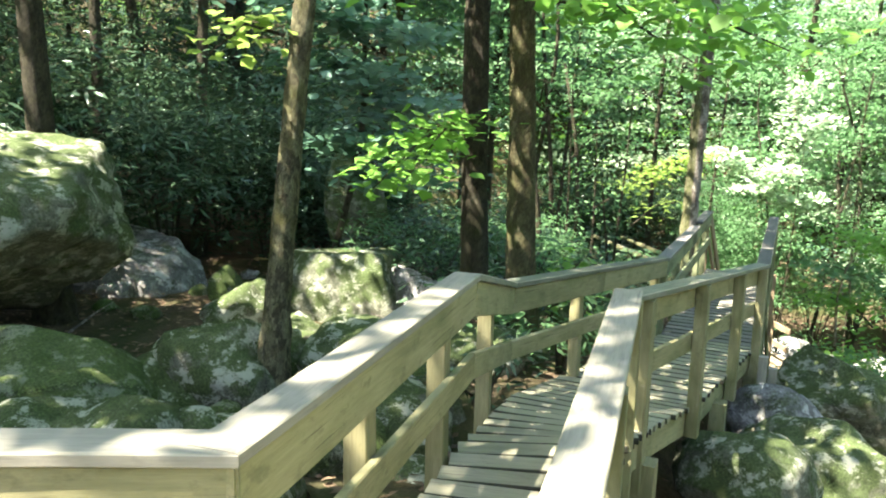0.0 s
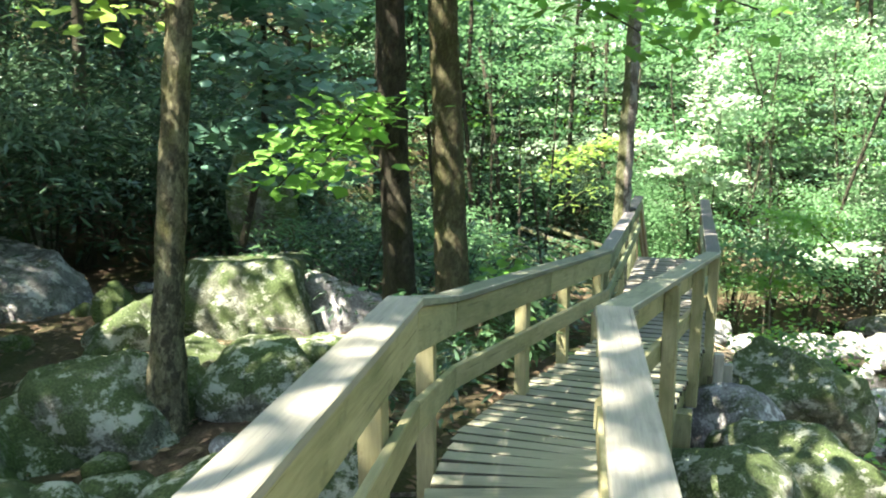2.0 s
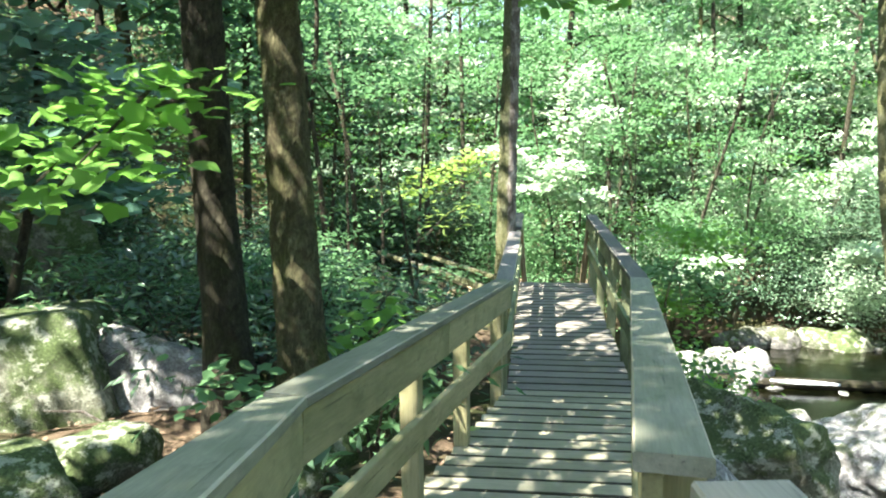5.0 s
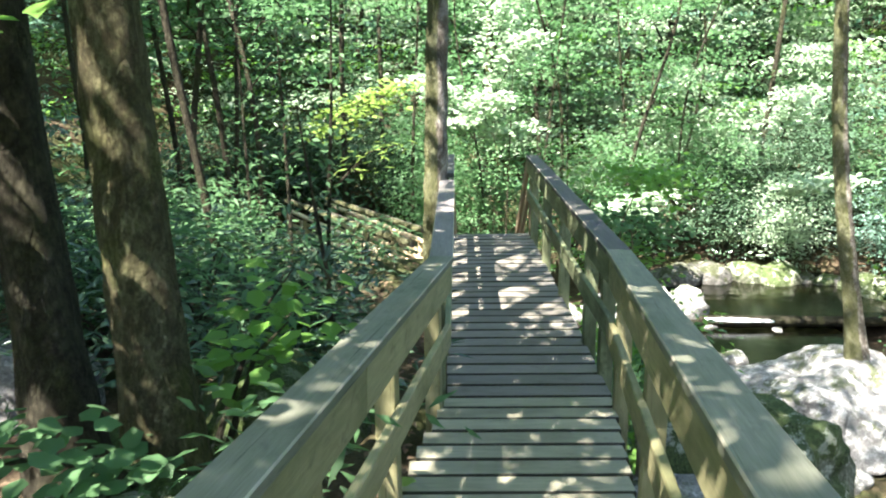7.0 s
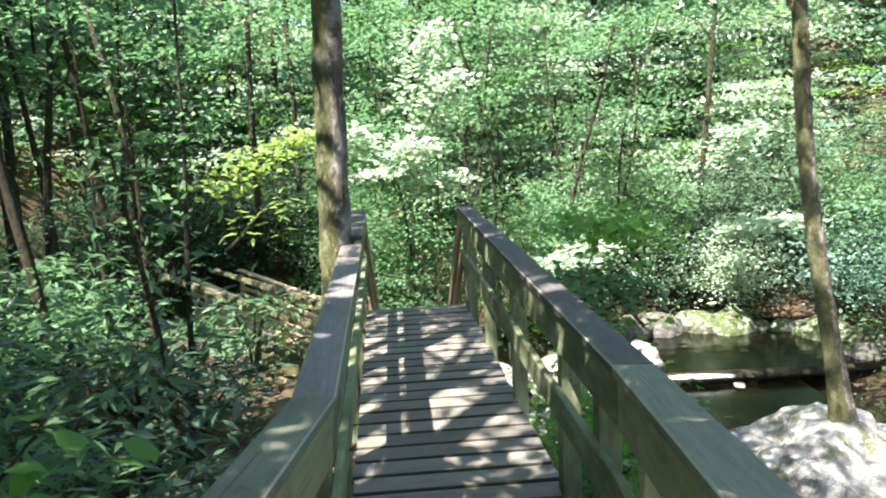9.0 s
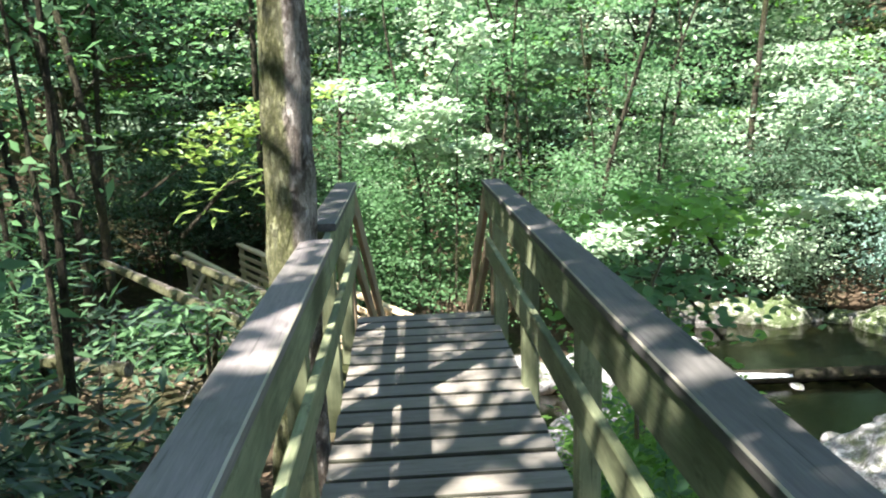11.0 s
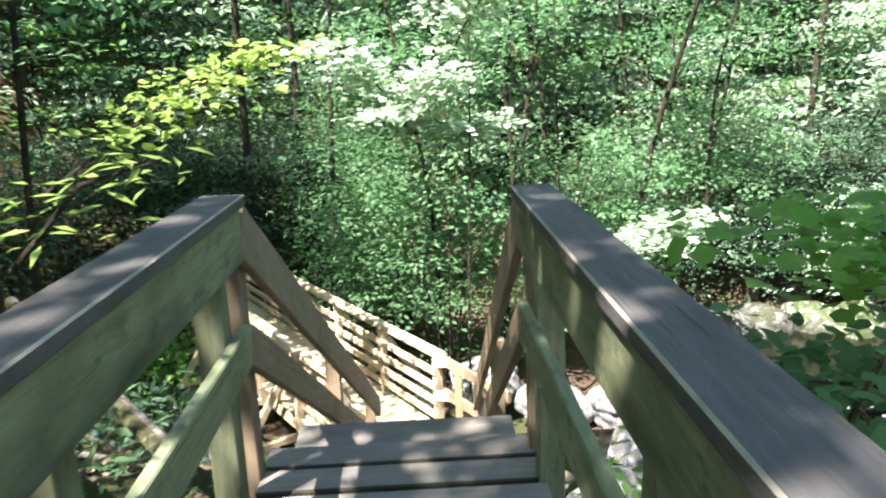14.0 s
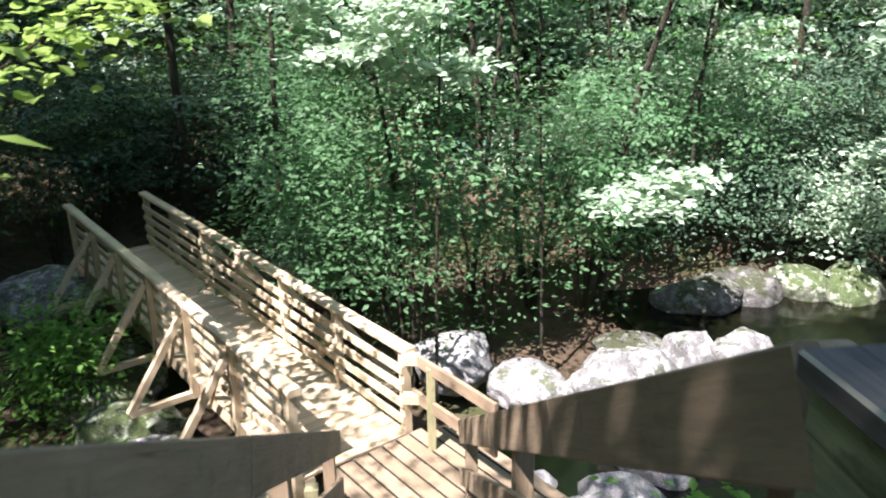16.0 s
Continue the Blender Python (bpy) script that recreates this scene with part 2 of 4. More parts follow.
# ---- shape tools ----
def linked(name, mesh, material, parent=None, label="", m=None):
    ob = new(name, mesh)
    if material and not mesh.materials:
        mesh.materials.append(material)
    if parent:
        ob.parent = parent
    if m is not None:
        ob.matrix_local = m
    if label:
        tagged(ob, label)
    return ob


def part(name, bm, material, parent, label="", smooth=False):
    mesh = bpy.data.meshes.new(name)
    bm.to_mesh(mesh)
    bm.free()
    if smooth:
        mesh.polygons.foreach_set("use_smooth", [True] * len(mesh.polygons))
    return linked(name, mesh, material, parent, label)


def thing(name, label, category, group="", kind="", at=(0, 0, 0)):
    ob = tagged(new(name), label, category, group, kind)
    ob.location = at
    ob.empty_display_size = 0.1
    return ob


def board_mesh(name, length, width, thick, ch=0.006, wear=0.0, seed=0):
    """A sawn board along x, centred, with eased long edges."""
    rng = random.Random(seed)
    a, c = width / 2, thick / 2
    prof = [(-a + ch, -c), (a - ch, -c), (a, -c + ch), (a, c - ch), (a - ch, c), (-a + ch, c), (-a, c - ch), (-a, -c + ch)]
    rows = max(2, min(7, int(length / 0.35) + 1)) if wear else 2
    verts, faces = [], []
    for i in range(rows):
        x = -length / 2 + length * i / (rows - 1)
        dy, dz = (rng.uniform(-wear, wear), rng.uniform(-wear, wear)) if wear else (0, 0)
        verts += [(x, y + dy, z + dz) for y, z in prof]
    for i in range(rows - 1):
        for k in range(8):
            n = (k + 1) % 8
            faces.append((i * 8 + k, i * 8 + n, i * 8 + 8 + n, i * 8 + 8 + k))
    faces.append(tuple(range(7, -1, -1)))
    faces.append(tuple(range(rows * 8 - 8, rows * 8)))
    mesh = bpy.data.meshes.new(name)
    mesh.from_pydata(verts, [], [f[::-1] for f in faces])
    return mesh


def aim(p0, p1, up=(0, 0, 1)):
    """A pose at the middle of p0 and p1 with x along them and z as near to up as may be."""
    p0, p1 = Vector(p0), Vector(p1)
    x = (p1 - p0).normalized()
    y = Vector(up).cross(x).normalized()
    z = x.cross(y)
    m = Matrix((x, y, z)).transposed().to_4x4()
    m.translation = (p0 + p1) / 2
    return m


SEED = [0]


def beam(name, p0, p1, width, thick, material, parent, label="", up=(0, 0, 1), wear=0.0015, edge=None, sides=(3, 5), ease=0.005):
    SEED[0] += 1
    mesh = board_mesh(name, (Vector(p1) - Vector(p0)).length, width, thick, ease, wear, SEED[0])
    if edge:
        mesh.materials.append(material)
        mesh.materials.append(edge)
        for i, poly in enumerate(mesh.polygons):
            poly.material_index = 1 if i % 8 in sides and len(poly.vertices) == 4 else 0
    return linked(name, mesh, material, parent, label, aim(p0, p1, up))


def lerp(a, b, f):
    return Vector(a) + (Vector(b) - Vector(a)) * f


def smooth_between(a, b, v):
    f = min(1.0, max(0.0, (v - a) / (b - a)))
    return f * f * (3 - 2 * f)


# ---- ground ----
POOL_Z, STREAM_Z = -4.25, -4.45


def valley_fall(y):
    """The whole valley side falls along the way."""
    return -0.065 * (min(y, 5.5) + 0.7)


def ground_height(x, y):
    """The bank, the stream's bed, the trail's start and the hills round about."""
    bank = -0.55 + 0.02 * max(0.0, -y)
    bank += 0.34 * max(0.0, -x - 9.2) - 0.15 * math.exp(-((x + 4) ** 2) / 4)
    right = smooth_between(-0.2, 3.0 + 0.05 * y, x)
    front = smooth_between(0.3, 4.6, y) * (1 - smooth_between(-7.0, -12.0, x))
    low = 1 - (1 - right) * (1 - front)
    z = bank * (1 - low) + -4.25 * low + valley_fall(y)
    pool = math.exp(-(((x - 8.3) / 3.8) ** 4) - ((y - 9.7) / 2.2) ** 4)
    z -= 0.35 * pool
    far = math.hypot(x - 2.5, y - 2.0)
    side = smooth_between(10.4, 20.0, x) * 4.0 + smooth_between(10.6, 29.0, y) * 7.2 * smooth_between(-4.0, 6.0, x) + smooth_between(14.5, 30.0, y) * 6.0 * (1 - smooth_between(-4.0, 6.0, x))
    z += side + 0.22 * max(0.0, far - 26.0)
    under = smooth_between(-12.1, -13.1, y) * smooth_between(-0.6, 0.2, x) * (1 - smooth_between(1.2, 2.4, x))
    z = z * (1 - under) + 0.72 * under
    start = smooth_between(-13.3, -13.9, y) * smooth_between(-1.2, 0.0, x) * (1 - smooth_between(2.6, 4.2, x))
    z = z * (1 - start) + 1.06 * start
    n = noise.noise(Vector((x * 0.35, y * 0.35, 3.0))) * 0.28 + noise.noise(Vector((x * 1.3, y * 1.3, 7.0))) * 0.10
    return z + n * (1 - 0.85 * start)


def ground_sheet():
    xs = np.concatenate([np.linspace(-400, -42, 14), np.linspace(-36, 40, 153), np.linspace(46, 400, 14)])
    ys = np.concatenate([np.linspace(-400, -42, 14), np.linspace(-36, 44, 161), np.linspace(50, 400, 14)])
    verts = []
    for y in ys:
        for x in xs:
            z = ground_height(max(-60.0, min(60.0, float(x))), max(-60.0, min(60.0, float(y))))
            verts.append((float(x), float(y), z))
    w = len(xs)
    faces = [(j * w + i, j * w + i + 1, j * w + w + i + 1, j * w + w + i) for j in range(len(ys) - 1) for i in range(w - 1)]
    mesh = bpy.data.meshes.new("ground")
    mesh.from_pydata(verts, [], faces)
    mesh.polygons.foreach_set("use_smooth", [True] * len(faces))
    tagged(linked("ground", mesh, SOIL), "brown forest soil with moss and fallen leaves", "ground", kind="structure")


ground_sheet()


def water_sheet(name, x0, x1, y0, y1, z, label, z_end=None):
    n = 40
    verts, faces = [], []
    for j in range(n + 1):
        for i in range(n + 1):
            f = j / n
            verts.append((x0 + (x1 - x0) * i / n, y0 + (y1 - y0) * f, z + ((z_end or z) - z) * f + 0.012 * noise.noise(Vector((i * 0.7, j * 0.7, 1)))))
    for j in range(n):
        for i in range(n):
            a = j * (n + 1) + i
            faces.append((a, a + 1, a + n + 2, a + n + 1))
    mesh = bpy.data.meshes.new(name)
    mesh.from_pydata(verts, [], faces)
    mesh.polygons.foreach_set("use_smooth", [True] * len(faces))
    tagged(linked(name, mesh, WATER), label, "water", kind="structure")


water_sheet("water", 4.9, 12.5, 8.15, 12.2, POOL_Z, "still brown-green pool of a mountain stream")
water_sheet("water", -9.0, 9.5, -6.0, 8.0, -4.58, "shallow brown stream water between boulders", STREAM_Z)


# ---- boardwalk ----
RAIL, PLANK = 1.05, 0.19
LEFT = [(0.08, -13.35, 1.87), (-0.206, -11.10, 1.847), (-0.479, -9.69, 1.49), (0.03, -5.79, 1.075), (0.045, -0.74, 1.032)]
RIGHT = [(0.80, -13.6, 1.80), (0.411, -10.75, 1.775), (0.95, -5.75, 1.10), (0.945, -0.60, 1.02)]
RIGHT_LOW = (0.37, -10.45, 1.685)


def rail_run(name, a, b, side, cap_mat, face_mat, label, posts, group="boardwalk railings", cap_split=None, cap=True, mid=0.5, tall=RAIL):
    """One straight length of railing; a and b lie on the cap's inner edge. side: -1 left, 1 right of the way."""
    a, b = Vector(a), Vector(b)
    way = (b - a).normalized()
    out = Vector((way.y, -way.x, 0)).normalized() * side
    rail = thing(name, label, "railing", group)
    if cap:
        cuts = [0.0, cap_split, 1.0] if cap_split else [0.0, 1.0]
        for k in range(len(cuts) - 1):
            lift = Vector((0, 0, 0.03 * k - (0.008 if cap_split else 0)))
            p, q = lerp(a, b, cuts[k] + 0.045 * k) + out * 0.07 + lift, lerp(a, b, cuts[k + 1]) + out * 0.07 + lift
            beam("cap_rail", p - Vector((0, 0, 0.019)), q - Vector((0, 0, 0.019)), 0.145, 0.038, cap_mat[k % len(cap_mat)], rail, edge=WOOD_EDGE)
    drop = 0.042 if cap else 0.0
    f = out * 0.036 - Vector((0, 0, drop + 0.092))
    joints = [0.0, 1.0] if (b - a).length < 2.8 else [0.0, 0.47, 1.0] if (b - a).length < 4.5 else [0.0, 0.3, 0.62, 1.0]
    joints = [0.0, cap_split, 1.0] if cap_split else joints
    for n, (u, v) in enumerate(zip(joints, joints[1:])):
        f = out * 0.036 - Vector((0, 0, drop + 0.092)) + (Vector((0, 0, 0.03 * n - 0.008)) if cap_split else Vector())
        beam("top_board", lerp(a, b, u) + f + way * 0.004, lerp(a, b, v) + f - way * 0.004, 0.184, 0.038, face_mat, rail, up=out)
    f = out * 0.036 - Vector((0, 0, mid))
    beam("middle_board", a + f, b + f, 0.14, 0.038, face_mat, rail, up=out)
    for s in posts:
        p = lerp(a, b, s) + out * 0.104
        beam("post", p - Vector((0, 0, tall + 0.2)), p - Vector((0, 0, drop + 0.002)), 0.092, 0.092, face_mat, rail, up=way)
    return rail


OLD = "weathered green-grey timber railing with flat cap beside the boardwalk"
PALE = "tan timber railing with pale flat cap at the boardwalk's start"
rail_run("railing", (-1.9, -14.34, 1.87), LEFT[0], -1, [WOOD_CAP], WOOD_OLD, PALE, (0.25, 0.9))
rail_run("railing", LEFT[0], LEFT[1], -1, [WOOD_CAP], WOOD_OLD, PALE, (0.05, 0.42, 0.84))
rail_run("railing", LEFT[1], LEFT[2], -1, [WOOD_GREEN_CAP], WOOD_OLD, OLD, (0.55,))
rail_run("railing", LEFT[2], LEFT[3], -1, [WOOD_GREEN_CAP], WOOD_OLD, OLD, (0.36, 0.64, 0.96))
rail_run("railing", LEFT[3], LEFT[4], -1, [WOOD_PURPLE, WOOD_DARK], WOOD_GREY, "grey timber railing whose dark cap steps up beside a tree", (0.06, 0.29, 0.5, 0.75, 0.97), cap_split=0.62)
rail_run("railing", RIGHT[0], RIGHT[1], 1, [WOOD_CAP], WOOD_OLD, PALE, (0.05, 0.5, 0.97))
rail_run("railing", RIGHT_LOW, RIGHT[2], 1, [WOOD_GREEN_CAP], WOOD_OLD, OLD, (0.05, 0.36, 0.68, 0.96))
rail_run("railing", RIGHT[2], RIGHT[3], 1, [WOOD_DARK], WOOD_GREY, "grey timber railing with a dark worn cap above the stream", (0.08, 0.2, 0.46, 0.72, 0.97))


def deck_run(parent, nodes_left, nodes_right, material, gap=0.024, over=0.045):
    """Planks laid across between two edges, each a board of its own."""
    for (l0, l1), (r0, r1) in zip(zip(nodes_left, nodes_left[1:]), zip(nodes_right, nodes_right[1:])):
        l0, l1, r0, r1 = (Vector(p) for p in (l0, l1, r0, r1))
        length = ((l0 + r0) / 2 - (l1 + r1) / 2).length
        count = max(1, round(length / PLANK))
        rng = random.Random(count)
        for k in range(count):
            f = (k + 0.5) / count
            p, q = lerp(l0, l1, f), lerp(r0, r1, f)
            x = (q - p).normalized()
            p, q = p - x * (over + rng.uniform(0, 0.012)), q + x * (over + rng.uniform(0, 0.012))
            way = (lerp(l0, l1, 1) - l0).normalized()
            up = x.cross(way)
            up = up if up.z > 0 else -up
            low = up * (0.019 + rng.uniform(0, 0.004))
            # all faces but the top are coloured dark, as shade between planks
            beam("plank", p - low, q - low, length / count - gap, 0.038, material, parent, up=up, wear=0.0015, edge=WOOD_GAP_SHADE, sides=(0, 1, 2, 3, 5, 6, 7), ease=0.007)


DECK_L = [(0.10, -13.35, 1.10), (-0.18, -11.2, 0.98), (-0.44, -9.7, 0.66), (-0.46, -8.5, 0.40), (0.03, -5.75, 0.15)]
DECK_R = [(0.80, -13.6, 1.10), (0.48, -10.9, 0.98), (0.50, -9.7, 0.66), (0.64, -8.5, 0.40), (0.97, -5.75, 0.15)]
boardwalk = tagged(new("boardwalk"), "weathered plank boardwalk that winds down past a tree", "boardwalk", kind="structure")
deck_run(boardwalk, DECK_L, DECK_R, WOOD_DECK)
deck_run(boardwalk, [(0.03, -5.73, 0.14), (0.04, -0.41, -0.03)], [(0.98, -5.73, 0.14), (0.98, -0.41, -0.03)], WOOD_DECK_GREY)
for line, dx in ((DECK_L + [(0.04, -0.41, -0.04)], 0.0), (DECK_R + [(0.98, -0.41, -0.04)], 0.0)):
    for p, q in zip(line, line[1:]):
        if (Vector(q) - Vector(p)).length > 0.3:
            beam("joist", Vector(p) - Vector((0, 0, 0.145)), Vector(q) - Vector((0, 0, 0.145)), 0.045, 0.19, WOOD_OLD, boardwalk)
for k, (x, y) in enumerate(((0.1, -12.6), (0.85, -12.6), (-0.3, -10.2), (0.55, -10.2), (-0.25, -7.7), (0.8, -7.7), (0.05, -5.3), (0.98, -5.3), (0.05, -2.7), (0.98, -2.7), (0.05, -0.5), (0.98, -0.5))):
    top = {0: 0.9, 1: 0.6, 2: 0.15, 3: 0.0, 4: -0.05, 5: -0.2}[k // 2]
    beam("support_post", (x, y, ground_height(x, y) - 0.3), (x, y, top), 0.14, 0.14, WOOD_OLD, boardwalk, up=(0, 1, 0))

# the first step, at the end of the trail
start = tagged(new("trail_landing"), "small timber landing where the trail meets the boardwalk", "landing", kind="structure")
deck_run(start, [(-0.6, -14.35, 1.13), (0.05, -13.38, 1.12)], [(1.5, -14.25, 1.13), (0.86, -13.63, 1.12)], WOOD_DECK, 0.012)

# ---- stairs down to the landing ----
STEPS, S0, S1 = 19, Vector((0.5, -0.41, -0.03)), Vector((0.64, 4.75, -3.35))
stairs = thing("stairs", "steep grey timber stairs with open risers going down", "stairs", kind="structure")
for k in range(1, STEPS):
    c = lerp(S0, S1, k / STEPS)
    beam("tread", c + Vector((-0.5, 0.12, -0.02)), c + Vector((0.5, 0.12, -0.02)), 0.27, 0.038, WOOD_DECK_GREY, stairs)
for dx in (-0.5, 0.5):
    beam("stringer", S0 + Vector((dx, 0, -0.2)), S1 + Vector((dx, 0, -0.12)), 0.045, 0.28, WOOD_OLD, stairs)
rail_run("stair_railing", LEFT[4], (0.145, 3.80, -1.78), -1, [], WOOD_PINK, "brown timber stair railing of two sloping boards", (0.02, 0.5, 0.97), "stair railings", cap=False)
rail_run("stair_railing", RIGHT[3], (1.035, 3.86, -1.80), 1, [], WOOD_PINK, "brown timber stair railing of two sloping boards", (0.02, 0.5, 0.97), "stair railings", cap=False)

# ---- lower landing and footbridge ----
BZ = -3.35
AXIS = Vector((-0.53, 0.848, 0)).normalized()
SIDE = Vector((AXIS.y, -AXIS.x, 0))
ENTRY = Vector((0.76, 6.22, BZ))
landing = tagged(new("lower_landing"), "brown plank landing between stairs and footbridge", "landing", kind="structure")
for k in range(9):
    o = ENTRY + SIDE * (0.55 - 0.19 * k - 0.1)
    near = (4.72 - o.y) / AXIS.y
    # plank sides again carry the gaps' shade as dark colour
    beam("plank", o + AXIS * min(-0.3, near) - Vector((0, 0, 0.02)), o - AXIS * 0.01 * k - Vector((0, 0, 0.02)) if k > 2 else o - AXIS * (0.02 if k > 1 else 0.15) - Vector((0, 0, 0.02)), 0.174, 0.038, WOOD_PINK, landing, edge=WOOD_GAP_SHADE, sides=(0, 1, 2, 3, 5, 6, 7), ease=0.006)
for x, y in ((-0.1, 5.0), (1.2, 5.0), (0.8, 5.9), (-0.3, 5.4)):
    beam("support_post", (x, y, -4.9), (x, y, BZ - 0.05), 0.14, 0.14, WOOD_OLD, landing, up=(0, 1, 0))
lrail = thing("landing_railing", "short two-board railing of sawn timber beside the landing", "railing")
for z, w in ((0.98, 0.14), (0.52, 0.14)):
    beam("board", ENTRY + Vector((0.05, -0.05, z)), Vector((1.55, 4.98, BZ + z - 0.03)), 0.045, w, WOOD_PINK, lrail)
beam("post", (0.99, 5.87, BZ - 0.3), (0.99, 5.87, BZ + 0.98), 0.09, 0.09, WOOD_OLD, lrail, up=(0, 1, 0))
for z in (0.98, 0.5):
    beam("block", ENTRY + Vector((-0.06, -0.10, z)), ENTRY + Vector((0.14, -0.14, z)), 0.09, 0.12, WOOD_NEW, lrail)

bridge = thing("footbridge", "pale new timber footbridge with slatted sides and outrigger braces", "bridge")
LENGTH, WIDTH = 8.95, 1.40
count = round(LENGTH / 0.15)
for k in range(count):
    c = ENTRY + AXIS * (0.15 * (k + 0.5)) - Vector((0, 0, 0.022))
    beam("plank", c - SIDE * (WIDTH + 0.02), c + SIDE * 0.02, 0.143, 0.04, WOOD_NEW, bridge)
for off in (0.12, WIDTH / 2, WIDTH - 0.12):
    a = ENTRY - SIDE * off - Vector((0, 0, 0.21))
    beam("girder", a, a + AXIS * LENGTH, 0.12, 0.32, WOOD_NEW, bridge)
for off, outward in ((0.0, 1), (WIDTH, -1)):
    base = ENTRY - SIDE * off
    top = base + Vector((0, 0, 1.04))
    beam("top_rail", top - AXIS * 0.08, top + AXIS * (LENGTH + 0.1), 0.17, 0.085, WOOD_NEW, bridge, ease=0.026)
    for z in (0.17, 0.38, 0.59, 0.80):
        p = base - SIDE * outward * 0.06 + Vector((0, 0, z))
        beam("side_rail", p, p + AXIS * LENGTH, 0.038, 0.10, WOOD_NEW, bridge)
    for k in range(7):
        p = base + AXIS * (0.05 + k * (LENGTH - 0.1) / 6)
        post = beam("post", p - Vector((0, 0, 0.35)), p + Vector((0, 0, 0.998)), 0.10, 0.10, WOOD_NEW, bridge, up=AXIS)
        for dz in (0.82, 0.9):
            bolt = bmesh.new()
            bmesh.ops.create_uvsphere(bolt, u_segments=8, v_segments=5, radius=0.022)
            q = p + SIDE * outward * 0.062 + Vector((0, 0, dz))
            bolt.transform(post.matrix_local.inverted() @ Matrix.Translation(q))
            part("bolt", bolt, STEEL, post, "galvanised bolt head", True)
        if 0 < k < 6:
            foot = p + SIDE * outward * 0.85 - Vector((0, 0, 0.30))
            beam("outrigger", p - SIDE * outward * 0.1 - Vector((0, 0, 0.30)), foot, 0.09, 0.09, WOOD_NEW, bridge)
            beam("brace", foot, p + SIDE * outward * 0.06 + Vector((0, 0, 0.84)), 0.09, 0.09, WOOD_NEW, bridge, up=AXIS)
            beam("brace", p + AXIS * 0.85 + SIDE * outward * 0.05 - Vector((0, 0, 0.2)), p + SIDE * outward * 0.08 + Vector((0, 0, 0.9)), 0.08, 0.05, WOOD_NEW, bridge, up=SIDE)
for k in (0, 1):
    p = ENTRY + AXIS * (0.2 + k * (LENGTH - 0.4)) - SIDE * WIDTH / 2
    beam("abutment", p - SIDE * 0.9 - Vector((0, 0, 0.72)), p + SIDE * 0.9 - Vector((0, 0, 0.72)), 0.5, 0.7, WOOD_OLD, bridge)


# ---- boulders ----
def boulder(label, at, radii, turn, material, seed, cut=0.5, rough=0.16, group="boulders", name="boulder", fine=4, faces=()):
    """A rock: a ball with worn flat faces, bulges and small relief."""
    rng = random.Random(seed)
    bm = bmesh.new()
    bmesh.ops.create_icosphere(bm, subdivisions=fine, radius=1.0)
    planes = []
    for _ in range(13):
        n = Vector((rng.gauss(0, 1), rng.gauss(0, 1), rng.gauss(0, 0.8))).normalized()
        planes.append((n, rng.uniform(1 - cut * 0.72, 0.95)))
    planes += [(Vector(n).normalized(), h) for n, h in faces]
    off = Vector((seed * 3.1, seed * 1.7, seed * 0.9))
    for v in bm.verts:
        d = v.co.normalized()
        r = 1.0
        for n, h in planes:
            c = d.dot(n)
            if c > 0.05:
                r = min(r, h / c)
        r *= 1 + rough * noise.noise(d * 1.6 + off) + rough * 0.45 * noise.noise(d * 4.5 + off) + rough * 0.2 * noise.noise(d * 11 + off)
        v.co = Vector((d.x * radii[0], d.y * radii[1], d.z * radii[2])) * r
    mesh = bpy.data.meshes.new(name)
    bm.to_mesh(mesh)
    bm.free()
    mesh.polygons.foreach_set("use_smooth", [True] * len(mesh.polygons))
    ob = linked(name, mesh, material)
    ob.matrix_world = pose(*at, *turn)
    return tagged(ob, label, "boulder", group)


boulder("huge tilted mossy granite boulder overhanging smaller rocks", (-6.65, -9.6, 1.40), (2.0, 1.5, 1.25), (0, 0, 0), ROCK_MOSS, 3, 0.3, fine=5, faces=(((0.66, -0.12, -0.74), 0.58), ((0.49, 0.0, 0.87), 0.74), ((0.3, -0.95, 0.1), 0.75)))
boulder("broken block of pale granite on the big boulder", (-7.1, -9.0, 1.99), (0.9, 0.8, 0.42), (0, 18, 20), ROCK_GREY, 21, 0.5)
boulder("smooth grey granite boulder with sunlit patches", (-8.2, -5.95, -0.28), (1.7, 1.2, 1.1), (0, 14, 20), ROCK_GREY, 5, 0.45, fine=5)
boulder("pale lichen-covered rock below the rhododendrons", (-10.4, -3.7, 0.24), (0.95, 0.7, 0.75), (0, 0, 10), ROCK_MOSS, 8)
boulder("blocky mossy boulder with a flat sunlit face", (-4.4, -5.6, -0.05), (1.15, 1.0, 0.98), (0, 0, 0), ROCK_MOSS, 12, 0.35, 0.08, fine=5, faces=(((0.35, -0.9, 0.12), 0.62), ((-0.05, 0.1, 1), 0.74), ((0.9, 0.25, 0.25), 0.68), ((-0.9, -0.1, 0.1), 0.75)))
boulder("upright dark rock beside a tree", (-5.75, -6.5, -0.07), (0.36, 0.34, 0.56), (0, 10, 0), ROCK_GREEN, 14, 0.7)
boulder("rounded mossy boulder below the railing", (-3.65, -8.9, -0.39), (0.95, 0.85, 1.02), (0, 0, 40), ROCK_MOSS, 16, 0.4, fine=5)
boulder("pale boulder half hidden by leaves", (-3.35, -5.15, -0.07), (0.8, 0.65, 0.52), (0, 12, 0), ROCK_PALE, 18)
boulder("standing slab of rock covered with moss", (-5.45, -3.4, 0.92), (0.6, 0.3, 1.3), (0, -5, 28), ROCK_GREEN, 20, 0.6, 0.08)
boulder("dark mossy boulder in the shade", (-4.15, -10.6, 0.34), (0.95, 0.9, 0.55), (0, 5, 0), ROCK_GREEN, 22)
